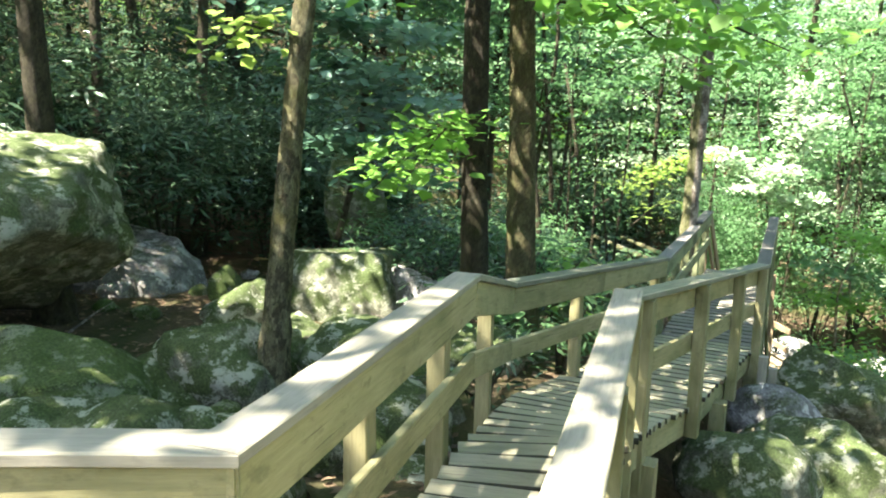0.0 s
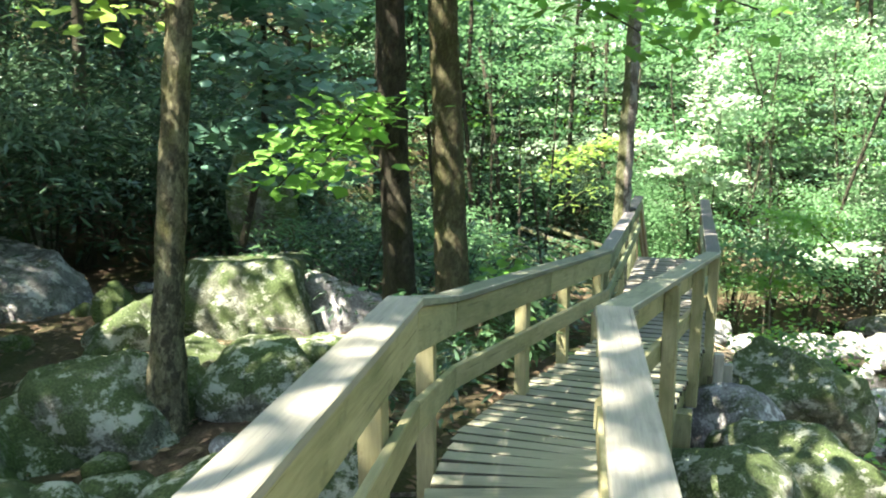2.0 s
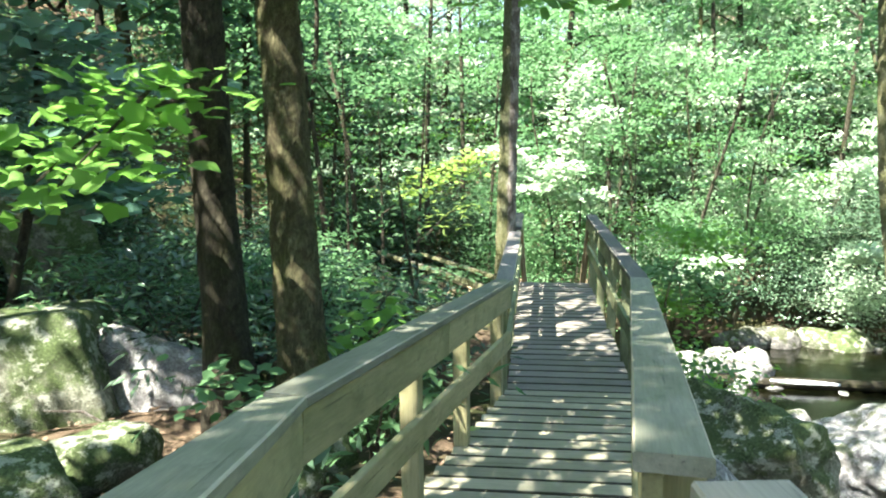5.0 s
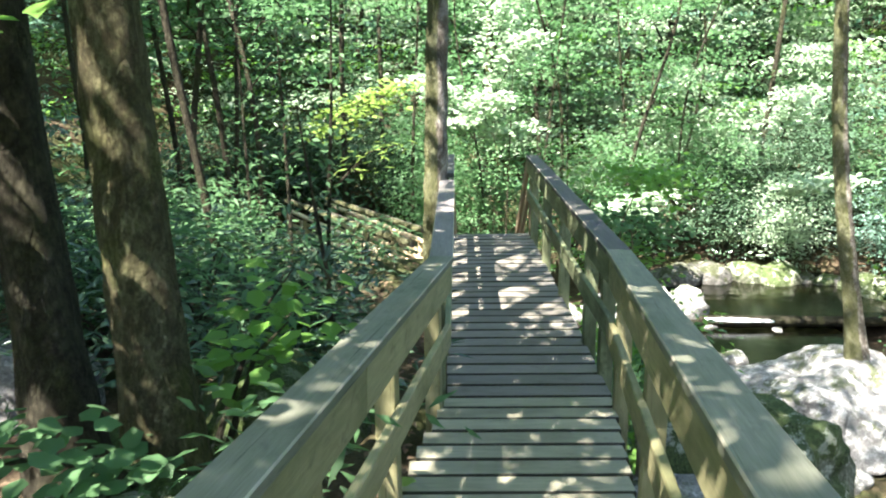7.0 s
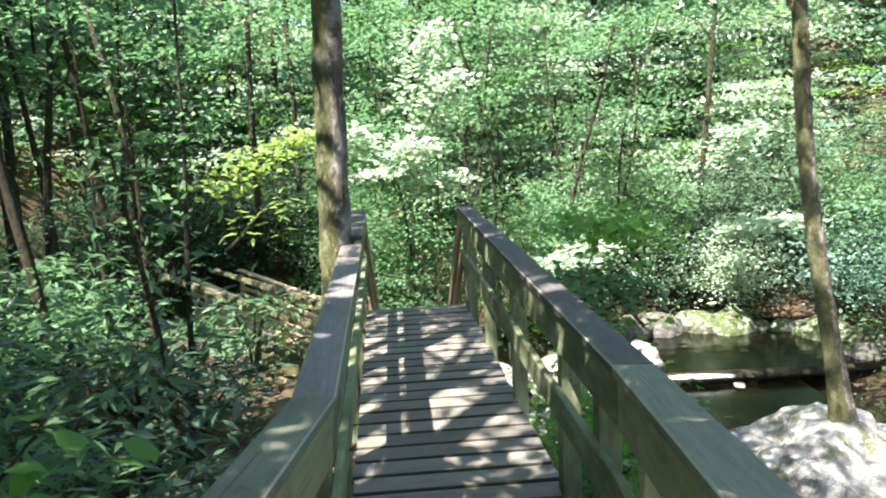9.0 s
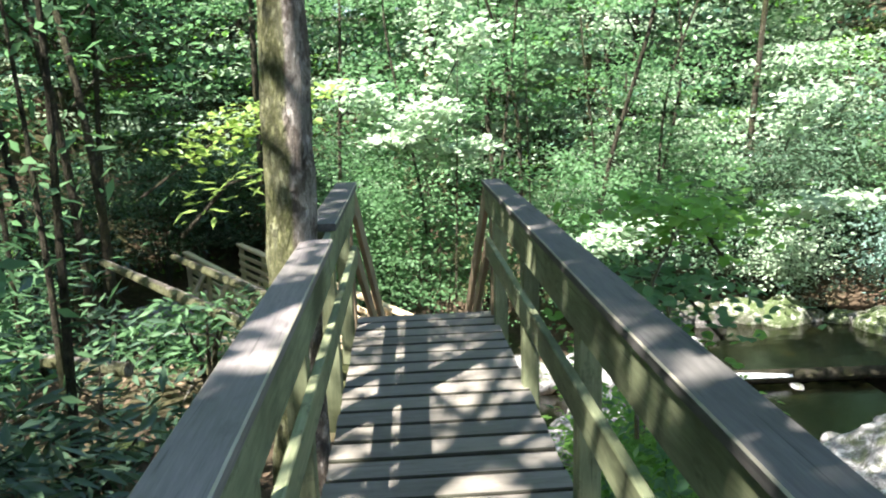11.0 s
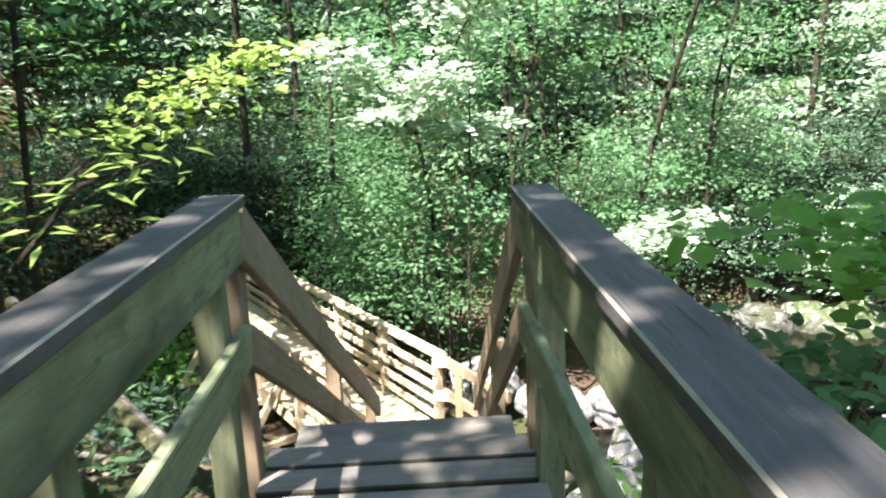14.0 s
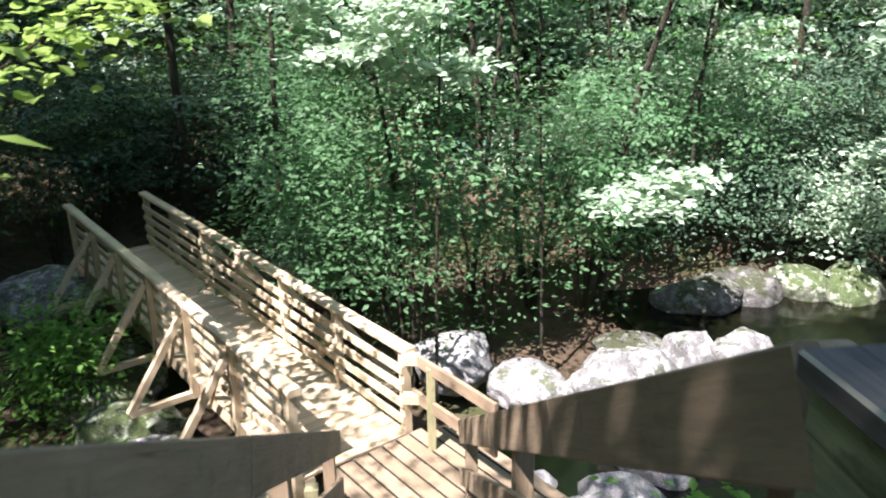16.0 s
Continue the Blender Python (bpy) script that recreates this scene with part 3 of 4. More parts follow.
boulder("low mossy rock among twigs", (-3.35, -11.1, 0.28), (0.42, 0.4, 0.3), (0, 0, 0), ROCK_GREEN, 24)
boulder("mossy rock leaning beside the boardwalk", (-2.0, -8.2, -0.06), (0.6, 0.45, 0.40), (0, -18, 30), ROCK_GREEN, 26)
boulder("flat rock under the boardwalk", (-1.2, -10.6, 0.04), (0.75, 0.6, 0.35), (0, 0, 15), ROCK_MOSS, 27)
boulder("mossy boulder against the tree roots", (-1.15, -5.7, -0.1), (0.75, 0.7, 0.52), (0, 0, 60), ROCK_GREEN, 29)
boulder("flat-topped boulder beside the boardwalk's bend", (-0.95, -3.9, -0.54), (0.75, 0.9, 0.5), (0, 4, 10), ROCK_MOSS, 28, 0.7)
boulder("tall mossy boulder standing in the stream", (1.95, -5.4, -0.54), (0.72, 0.7, 0.78), (0, 8, 10), ROCK_MOSS, 31, 0.6, fine=5)
boulder("broad mossy boulder below the boardwalk", (1.8, -7.6, -0.53), (0.92, 0.8, 0.62), (0, 6, -20), ROCK_MOSS, 33, 0.5, fine=5)
boulder("pale boulder under the boardwalk's edge", (1.3, -6.4, -0.58), (0.62, 0.6, 0.5), (0, 10, 20), ROCK_GREY, 35)
boulder("lichen-spotted boulder below the railing", (1.15, -8.5, -0.29), (0.62, 0.6, 0.5), (0, 0, 0), ROCK_MOSS, 37)
boulder("long pale ledge of rock at a tree's foot", (6.8, 2.4, -4.1), (2.2, 1.8, 0.95), (0, -6, 20), ROCK_PALE, 41, 0.6, 0.24, fine=5)
boulder("rounded blue-grey boulder in the stream", (5.95, 8.5, -4.15), (0.62, 0.55, 0.62), (0, 0, 0), ROCK_GREY, 43)
boulder("pale rock shelf in the stream", (5.2, 5.4, -4.5), (1.0, 0.7, 0.45), (0, 0, 30), ROCK_PALE, 45)
boulder("white sunlit boulder beside the footbridge", (1.62, 9.5, -4.2), (0.75, 0.6, 0.48), (0, 0, 20), ROCK_PALE, 47)
boulder("white sunlit boulder in the stream bed", (2.65, 8.65, -4.3), (0.72, 0.6, 0.42), (0, 0, -20), ROCK_PALE, 49)
boulder("big smooth grey boulder beside the small waterfall", (4.15, 8.5, -4.15), (0.95, 0.8, 0.62), (0, 0, 10), ROCK_GREY, 51, fine=5)
boulder("grey boulder at the pool's outlet", (5.3, 8.9, -4.1), (0.52, 0.5, 0.55), (0, 0, 0), ROCK_GREY, 53)
boulder("flat wet rock at the pool's edge", (4.6, 9.7, -4.25), (0.7, 0.5, 0.2), (0, 0, 0), ROCK_DARK, 55)
boulder("mottled boulder under the footbridge", (-3.6, 9.4, -4.2), (0.95, 0.8, 0.60), (0, 0, 30), ROCK_MOSS, 57)
boulder("pale rock in the gully", (-2.95, 8.1, -4.35), (0.85, 0.7, 0.5), (0, 0, 0), ROCK_MOSS, 59)
boulder("long smooth rock beyond the bush", (-6.0, 13.0, -4.1), (1.4, 0.9, 0.65), (0, 0, -20), ROCK_GREY, 61)
boulder("pale rock beside the stairs' foot", (-0.95, 6.0, -4.25), (0.6, 0.5, 0.42), (0, 0, 25), ROCK_PALE, 63)
boulder("mossy rock beside the stairs' foot", (-1.75, 5.4, -4.3), (0.55, 0.5, 0.4), (0, 8, 60), ROCK_MOSS, 65)
boulder("mottled boulder beside the footbridge's braces", (-2.3, 7.2, -4.3), (0.7, 0.55, 0.5), (0, 5, 10), ROCK_GREY, 67)
rng = random.Random(4)
for k in range(70):
    x, y = rng.uniform(1.9, 8.8), rng.uniform(-5.5, 8.2)
    if x < 3.0 and y < -4 or (x - 6.6) ** 2 + (y - 2.4) ** 2 < 2.5:
        continue
    s = rng.uniform(0.16, 0.55)
    boulder("granite rock in the stream bed", (x, y, max(-4.55, ground_height(x, y) - 0.05) + s * 0.25), (s * rng.uniform(0.9, 1.5), s, s * rng.uniform(0.55, 0.9)), (0, rng.uniform(-12, 12), rng.uniform(0, 360)), rng.choice((ROCK_PALE, ROCK_PALE, ROCK_GREY)), 100 + k, 0.5, group="stream rocks", name="rock", fine=3)
for k in range(17):
    a = (k + rng.uniform(-0.4, 0.4)) / 17
    x, y = 8.3 + 3.7 * math.cos(-0.4 + a * 2.6), 9.5 + 2.2 * math.sin(-0.4 + a * 2.6)
    s = rng.uniform(0.3, 0.8)
    boulder("rounded rock on the pool's bank", (x, y, -4.25), (s * 1.3, s, s * 0.75), (0, 0, rng.uniform(0, 360)), rng.choice((ROCK_DARK, ROCK_DARK, ROCK_MOSS)), 200 + k, 0.5, group="bank rocks", name="rock", fine=3)
for k in range(34):
    x, y = rng.uniform(-8, -1.2), rng.uniform(-12.5, 1.0)
    s = rng.uniform(0.10, 0.32)
    boulder("small mossy stone on the forest floor", (x, y, ground_height(x, y) + s * 0.2), (s * 1.2, s, s * 0.7), (0, 0, rng.uniform(0, 360)), rng.choice((ROCK_GREEN, ROCK_MOSS, ROCK_GREY)), 300 + k, 0.5, group="forest stones", name="stone", fine=3)
for k in range(36):
    x, y = rng.uniform(-5.4, -1.3), rng.uniform(-12.4, -6.8)
    if (x + 3.0) ** 2 + (y + 9.0) ** 2 < 0.6 or x > -0.9 - 0.1 * (y + 7):
        continue
    s = rng.uniform(0.25, 0.6)
    boulder("mossy rock wedged between larger boulders", (x, y, ground_height(x, y) + s * 0.1), (s * 1.2, s, s * 0.8), (rng.uniform(-15, 15), rng.uniform(-20, 20), rng.uniform(0, 360)), rng.choice((ROCK_GREEN, ROCK_MOSS, ROCK_MOSS)), 400 + k, 0.65, group="wedged rocks", name="rock", fine=4)
# the pool's sill and the water that spills over it
sill = thing("log_weir", "long wet log across the pool's outlet with spilling water", "log")


def tube(points, radii, sides=10, wobble=0.0, seed=0):
    """A round, tapering, bent stem as a bmesh."""
    bm = bmesh.new()
    rings = []
    pts = [Vector(p) for p in points]
    for i, (p, r) in enumerate(zip(pts, radii)):
        d = (pts[min(i + 1, len(pts) - 1)] - pts[max(i - 1, 0)]).normalized()
        u = d.cross(Vector((0.31, 0.95, 0.1))).normalized()
        w = d.cross(u)
        ring = []
        for k in range(sides):
            a = 2 * math.pi * k / sides
            rr = r * (1 + wobble * noise.noise(Vector((math.cos(a) * 1.5 + seed, math.sin(a) * 1.5, p.z * 0.6))))
            ring.append(bm.verts.new(p + (u * math.cos(a) + w * math.sin(a)) * rr))
        rings.append(ring)
    for a, b in zip(rings, rings[1:]):
        for k in range(sides):
            bm.faces.new((a[k], a[(k + 1) % sides], b[(k + 1) % sides], b[k]))
    bm.faces.new(rings[0][::-1])
    bm.faces.new(rings[-1])
    bmesh.ops.recalc_face_normals(bm, faces=bm.faces)
    return bm


part("log", tube([(5.0, 8.25, -4.32), (6.6, 8.12, -4.32), (8.6, 8.05, -4.31), (10.8, 7.95, -4.3)], [0.13, 0.14, 0.13, 0.12], 12, 0.15), BARK_B, sill)
part("spill", tube([(6.3, 8.08, -4.26), (7.0, 8.03, -4.27), (8.0, 7.98, -4.28)], [0.07, 0.09, 0.06], 8, 0.6, 4), FOAM, sill, "white falling water")
LEAF_SHAPE = np.array([(0, 0, 0), (-0.30, 0.42, 0.06), (0, 1, -0.08), (0.30, 0.42, 0.06)])
LEAF_TRIS = np.array([0, 3, 2, 0, 2, 1])
BROAD_SHAPE = np.array([(0, 0, 0), (-0.30, 0.05, 0.03), (-0.40, 0.30, 0.05), (-0.50, 0.56, 0.02), (-0.30, 0.72, 0.03), (0, 1, -0.10), (0.30, 0.72, 0.03), (0.50, 0.56, 0.02), (0.40, 0.30, 0.05), (0.30, 0.05, 0.03)])
BROAD_TRIS = np.array([0, 2, 1, 0, 4, 2, 2, 4, 3, 0, 5, 4, 0, 6, 5, 0, 8, 6, 6, 8, 7, 0, 9, 8])


def leaves(name, centres, size, material, parent=None, flat=0.55, long=1.0, seed=0, label="", aims=None, droop=0.25, broad=False, per=1):
    """Many thin folded leaves in one mesh. flat: how level they lie; long: length for width."""
    rng = np.random.default_rng(seed + 11)
    c = np.asarray(centres, float)
    n = len(c)
    up = rng.normal(0, 1, (n, 3)) * (1 - flat) + np.array([0, 0, 1.0]) * flat
    if per > 1:
        tilt = rng.normal(0, 0.34, (n // per + 1, 3)) + np.array([0, 0, 1.0])
        up = np.repeat(tilt, per, axis=0)[:n] + rng.normal(0, 0.26, (n, 3))
    up /= np.linalg.norm(up, axis=1)[:, None]
    d = rng.normal(0, 1, (n, 3)) if aims is None else np.asarray(aims, float) + rng.normal(0, 0.25, (n, 3))
    d[:, 2] -= droop
    d -= up * (d * up).sum(1)[:, None]
    d /= np.linalg.norm(d, axis=1)[:, None] + 1e-9
    s = np.cross(d, up)
    k = size * rng.uniform(0.6, 1.25, n)
    form, tris = (BROAD_SHAPE, BROAD_TRIS) if broad else (LEAF_SHAPE, LEAF_TRIS)
    nv, nt = len(form), len(tris) // 3
    shape = form * np.array([1 / long ** 0.5, long ** 0.5, 1])
    v = c[:, None] + k[:, None, None] * (shape[None, :, 0, None] * s[:, None] + shape[None, :, 1, None] * d[:, None] + shape[None, :, 2, None] * up[:, None])
    mesh = bpy.data.meshes.new(name)
    mesh.vertices.add(nv * n)
    mesh.vertices.foreach_set("co", v.reshape(-1).astype(np.float32))
    mesh.loops.add(3 * nt * n)
    mesh.loops.foreach_set("vertex_index", (np.arange(n)[:, None] * nv + tris).reshape(-1).astype(np.int32))
    mesh.polygons.add(nt * n)
    mesh.polygons.foreach_set("loop_start", np.arange(0, 3 * nt * n, 3, dtype=np.int32))
    mesh.update(calc_edges=True)
    return linked(name, mesh, material, parent, label)


def sprays(rng, centre, radius, clumps, per, spread, squash=0.6):
    """Points in small flat sprays scattered through a rounded, uneven volume."""
    a = rng.normal(0, 1, (clumps, 3))
    a /= np.linalg.norm(a, axis=1)[:, None]
    r = rng.uniform(0.25, 1.0, clumps) ** 0.5
    mid = np.asarray(centre) + a * r[:, None] * np.array([radius, radius, radius * squash])
    off = rng.normal(0, 1, (clumps, per, 3)) * np.array([spread, spread, spread * 0.28])
    return (mid[:, None] + off).reshape(-1, 3)


def tree(label, base, top, radius, material, crown, leaf_mat, seed, bend=0.12, group="forest trees", height=None, crown_leaves=2200, leaf_size=0.17, flare=1.5, limbs=5, wob=0.12, near=False):
    """A tapering, bent trunk with limbs and a loose crown. crown: (height above base, radius)."""
    rng = random.Random(seed)
    nrng = np.random.default_rng(seed)
    base, top = Vector(base), Vector(top)
    ob = thing("tree", label, "tree", group, at=base)
    n = 12
    pts, rad = [], []
    sway = (rng.uniform(-1, 1), rng.uniform(-1, 1))
    for i in range(n + 1):
        f = i / n
        b = math.sin(f * math.pi * 1.7 + seed) * bend * f
        pts.append((top - base) * f + Vector((sway[0] * b, sway[1] * b, 0)))
        rad.append(radius * ((1 - 0.55 * f) + (flare - 1) * max(0, 1 - f * n / 1.6) ** 2))
    pts = [Vector((0, 0, -0.35))] + pts
    rad = [rad[0] * 1.15] + rad
    if near:
        pts = [lerp(pts[i], pts[min(i + 1, len(pts) - 1)], k / 8) for i in range(len(pts)) for k in range(8)][:-7]
        rad = [rad[i] + (rad[min(i + 1, len(rad) - 1)] - rad[i]) * k / 8 for i in range(len(rad)) for k in range(8)][:-7]
    bm = tube(pts, rad, 30 if near else 14, wob, seed)
    if near:
        bm.normal_update()
        for v in bm.verts:
            c = v.co
            v.co = c + v.normal * (0.014 * noise.noise(Vector((c.x * 16, c.y * 16, c.z * 5 + seed))) + 0.011 * noise.noise(Vector((c.x * 38, c.y * 38, c.z * 17 + seed))) + 0.02 * max(0.0, noise.noise(Vector((c.x * 5, c.y * 5, c.z * 2.2 + seed))) - 0.25))
    part("trunk", bm, material, ob, smooth=True)
    if crown:
        heights, spots = [], []
        for k in range(limbs):
            f = rng.uniform(0.55, 0.97)
            p = (top - base) * f
            a = rng.uniform(0, 2 * math.pi)
            q = p + Vector((math.cos(a), math.sin(a), rng.uniform(0.15, 0.7))) * crown[1] * rng.uniform(0.5, 0.9)
            m = lerp(p, q, 0.5) + Vector((0, 0, 0.25))
            part("limb", tube([p, m, q], [radius * 0.32, radius * 0.2, radius * 0.06], 6, 0.1, k), material, ob, smooth=True)
            spots.append(sprays(nrng, q, crown[1] * 0.62, max(4, crown_leaves // limbs // 22), 22, 0.34))
        spots.append(sprays(nrng, top - base, crown[1] * 0.8, max(4, crown_leaves // 60), 22, 0.36))
        leaves("crown", np.concatenate(spots), leaf_size, leaf_mat, ob, 0.62, 1.2, seed, per=22)
    return ob


# trees that stand beside the way
tree("slender grey-brown tree between boulders", (-3.12, -9.0, 0.04), (-2.35, -8.7, 9.2), 0.12, BARK_D, (8, 2.4), LEAF_MID, 5, 0.22, crown_leaves=5600, near=True)
tree("dark-barked tree near the boardwalk", (-2.08, -6.45, -0.13), (-2.35, -6.2, 10.9), 0.165, BARK_B, (9, 2.3), LEAF_MID, 7, 0.2, crown_leaves=2600, near=True)
tree("tall grey tree leaning over the boardwalk", (-1.36, -6.85, -0.10), (-2.0, -6.2, 11.36), 0.165, BARK_A, (9, 3.4), LEAF_MID, 9, 0.2, crown_leaves=4200, near=True)
tree("pale flaking tree trunk pressed against the railing", (-0.19, -2.66, -0.77), (0.1, -2.33, 11.1), 0.122, BARK_C, (10, 3.2), LEAF_MID, 11, 0.12, crown_leaves=6500, flare=1.35, near=True)
tree("thin leaning tree on a pale rock", (7.22, 2.6, -3.3), (5.5, 2.8, 7.3), 0.15, BARK_C, (8, 2.8), LEAF_MID, 13, 0.5, crown_leaves=3200, near=True)

# stands out of view, added so that its crown shades railing and deck
tree("unseen tall tree added to shade the boardwalk", (-3.9, -12.4, 0.46), (-3.6, -12.0, 8.33), 0.12, BARK_B, (8, 1.3), LEAF_MID, 15, 0.1, crown_leaves=500)

# the woods behind
rng = random.Random(12)
spots = []
for k in range(500):
    if len(spots) >= 88:
        break
    x, y = rng.uniform(-24, 22), rng.uniform(-26, 36)
    near = (-3.2 < x < 12.5 and -15 < y < 15) or (-1 < x < 4 and y < -13) or (-9 < x < 2 and -13 < y < 9 and rng.random() < 0.85) or (-6.5 < x < 1.5 and 4 < y < 16.5)
    if near or (x < -8 and y < -13) or (-7 < x < -1 and y < -17) or any((x - a) ** 2 + (y - b) ** 2 < 2.6 for a, b in spots):
        continue
    spots.append((x, y))
    z = ground_height(x, y)
    h = rng.uniform(8, 15)
    r = rng.uniform(0.07, 0.20)
    tree("thin straight woodland tree with a leafy crown", (x, y, z), (x + rng.uniform(-0.8, 0.8), y + rng.uniform(-0.8, 0.8), z + h), r, rng.choice((BARK_A, BARK_B, BARK_B)), (h, rng.uniform(2.2, 3.6)), rng.choice((LEAF_MID, LEAF_MID, LEAF_TEAL)), 50 + k, 0.3, crown_leaves=3600 if y > 4 and x < 1.0 or x < -12 else 1900, leaf_size=0.25, limbs=5)


for k, (x, y, lean) in enumerate(((0.95, 11.0, -0.6), (2.3, 12.4, 0.9), (3.5, 13.2, -0.8), (4.7, 12.0, 1.3), (5.9, 14.4, -0.9), (7.3, 15.0, 0.7), (-1.3, 12.9, 0.3), (3.0, 15.4, -0.4), (6.5, 12.9, 1.0), (-2.9, -1.0, -0.5), (-4.4, 2.6, 0.4), (-3.6, 4.4, -0.3), (-5.4, 1.2, 0.2), (-6.6, 3.2, 0.5))):
    z = ground_height(x, y)
    tree("slender dark tree leaning among the leaves", (x, y, z), (x + lean, y - 0.4, z + 8.5), 0.045 + 0.012 * (k % 4), BARK_B, (8, 1.5), LEAF_MID, 820 + k, 0.6, crown_leaves=700 if k < 9 else 300, leaf_size=0.14, limbs=3, flare=1.2)

for k, (x, y, lean, r, h) in enumerate(((-7.6, 8.2, 0.5, 0.10, 12), (-6.3, 7.6, -0.3, 0.085, 11), (-5.6, 8.4, 0.9, 0.07, 11), (-3.9, 16.8, 0.4, 0.12, 13), (-2.6, 17.2, 0.2, 0.11, 13), (0.9, 16.9, 0.9, 0.17, 14), (2.6, 17.4, 1.2, 0.10, 13), (-4.9, 6.4, -0.2, 0.09, 11), (7.0, 17.6, -0.8, 0.12, 13), (10.6, 16.4, 0.6, 0.11, 12))):
    z = ground_height(x, y)
    tree("straight dark woodland trunk standing among the leaves", (x, y, z), (x + lean, y - 0.3, z + h), r, BARK_B, (h, 2.2), LEAF_MID, 860 + k, 0.35, crown_leaves=900, leaf_size=0.2, limbs=4, flare=1.3)

# tall trees, several unseen, added so crowns shade slope, boardwalk and bridge's far end
for k, (x, y, h, cr) in enumerate(((-9.8, -5.0, 13, 3.0), (-9.4, -3.0, 12, 2.6), (-11.8, -9.9, 12, 2.2), (-6.2, -16.6, 12, 2.6), (-11.8, 1.2, 12, 3.2), (-10.6, 8.4, 13, 3.2), (-14.0, -3.0, 13, 3.0), (-8.6, 10.6, 13, 3.2), (-6.3, -13.3, 9, 1.2), (-6.8, -8.4, 11, 2.0), (-8.4, -14.8, 11, 2.0))):
    z = ground_height(x, y)
    tree("tall dark-trunked tree added to shade slope and boardwalk", (x, y, z), (x + 0.5 * math.sin(k), y + 0.4 * math.cos(k), z + h), 0.11 + 0.015 * (k % 5), BARK_B, (h, cr), LEAF_MID, 900 + k, 0.25, crown_leaves=2900 if cr > 2 else 1700, leaf_size=0.22, limbs=6)


# ---- shrubs and undergrowth ----
def shrub(label, at, radius, height, leaf_mat, count, size, seed, long=1.3, flat=0.6, category="shrub", group="shrubs", stems=6, low=0.0, per=12):
    """A bush of several bent stems with leaves in flat sprays."""
    rng, nrng = random.Random(seed), np.random.default_rng(seed)
    ob = thing("shrub", label, category, group, at=at)
    tips = []
    for k in range(stems):
        a = rng.uniform(0, 2 * math.pi)
        r = radius * rng.uniform(0.25, 0.85)
        q = Vector((math.cos(a) * r, math.sin(a) * r, height * rng.uniform(0.55, 1.0)))
        m = Vector((q.x * 0.35, q.y * 0.35, q.z * 0.55))
        part("stem", tube([(q.x * 0.05, q.y * 0.05, -0.15), m, q], [0.022 + 0.006 * low * height, 0.015, 0.006], 5), BARK_B, ob)
        tips.append(q)
        tips.append(m * 0.5 + q * 0.5)
    cl = max(2, count // per)
    mids = np.array([tips[i % len(tips)] for i in range(cl)]) + nrng.normal(0, 1, (cl, 3)) * np.array([radius * 0.34, radius * 0.34, height * 0.2])
    mids[:, 2] = np.maximum(mids[:, 2], 0.08)
    mids = mids[(mids[:, 2] > low * height) | (nrng.random(cl) < 0.12)]
    cl = len(mids)
    off = nrng.normal(0, 1, (cl, per, 3)) * np.array([size * 0.55, size * 0.55, size * 0.09]) * per ** 0.5
    aims = off / (np.linalg.norm(off, axis=2, keepdims=True) + 1e-6)
    leaves("foliage", (mids[:, None] + off).reshape(-1, 3), size, leaf_mat, ob, flat, long, seed, aims=aims.reshape(-1, 3), per=per)
    return ob


def on_ground(x, y, lift=0.0):
    return (x, y, ground_height(x, y) + lift)


RHODO = "dense dark rhododendron with long glossy leaves on the slope"
k = 0
for x, y, r, h in ((-9.0, -7.6, 1.6, 2.6), (-10.6, -6.4, 1.8, 3.0), (-8.6, -4.6, 1.6, 2.8), (-8.2, -2.4, 1.5, 2.7), (-11.5, -3.8, 1.9, 3.2), (-9.6, -2.2, 1.8, 3.2), (-12.6, -7.6, 1.9, 3.2), (-7.0, -0.6, 1.5, 2.6), (-12.8, -1.2, 2.0, 3.4), (-8.8, 0.6, 1.8, 3.0), (-7.9, -9.0, 1.3, 2.0), (-14.5, -5.0, 2.1, 3.6), (-13.0, -11.0, 2.1, 3.4), (-10.8, -10.2, 1.6, 2.4), (-6.9, -2.5, 0.9, 1.9), (-14.6, -9.0, 2.2, 3.8), (9.6, 14.2, 1.8, 3.0), (11.6, 13.6, 1.8, 3.4), (13.6, 11.4, 1.8, 3.4), (14.4, 9.0, 1.8, 3.2), (12.9, 15.2, 1.9, 3.6), (15.2, 13.0, 2.0, 3.8), (-6.0, 17.2, 1.8, 3.2), (-4.2, 18.4, 1.8, 3.2), (-8.4, 16.2, 1.8, 3.4), (-2.2, 18.4, 1.8, 3.2), (-7.2, 19.4, 2.0, 4.0), (-15.6, -2.4, 2.4, 5.0), (-17.2, -6.6, 2.5, 5.6), (-13.4, 1.6, 2.2, 4.8), (-16.4, 2.0, 2.5, 5.6), (-11.2, 2.8, 2.0, 4.4), (-18.6, -2.0, 2.6, 6.2), (-14.4, 5.2, 2.3, 5.2), (-17.0, -10.8, 2.5, 5.4)):
    k += 1
    shrub(RHODO, on_ground(x, y), r, h, LEAF_DARK, 5200, 0.13, 400 + k, 2.6, 0.5, "rhododendron", "rhododendrons", 9)


UNDER = "low green undergrowth on the forest floor"
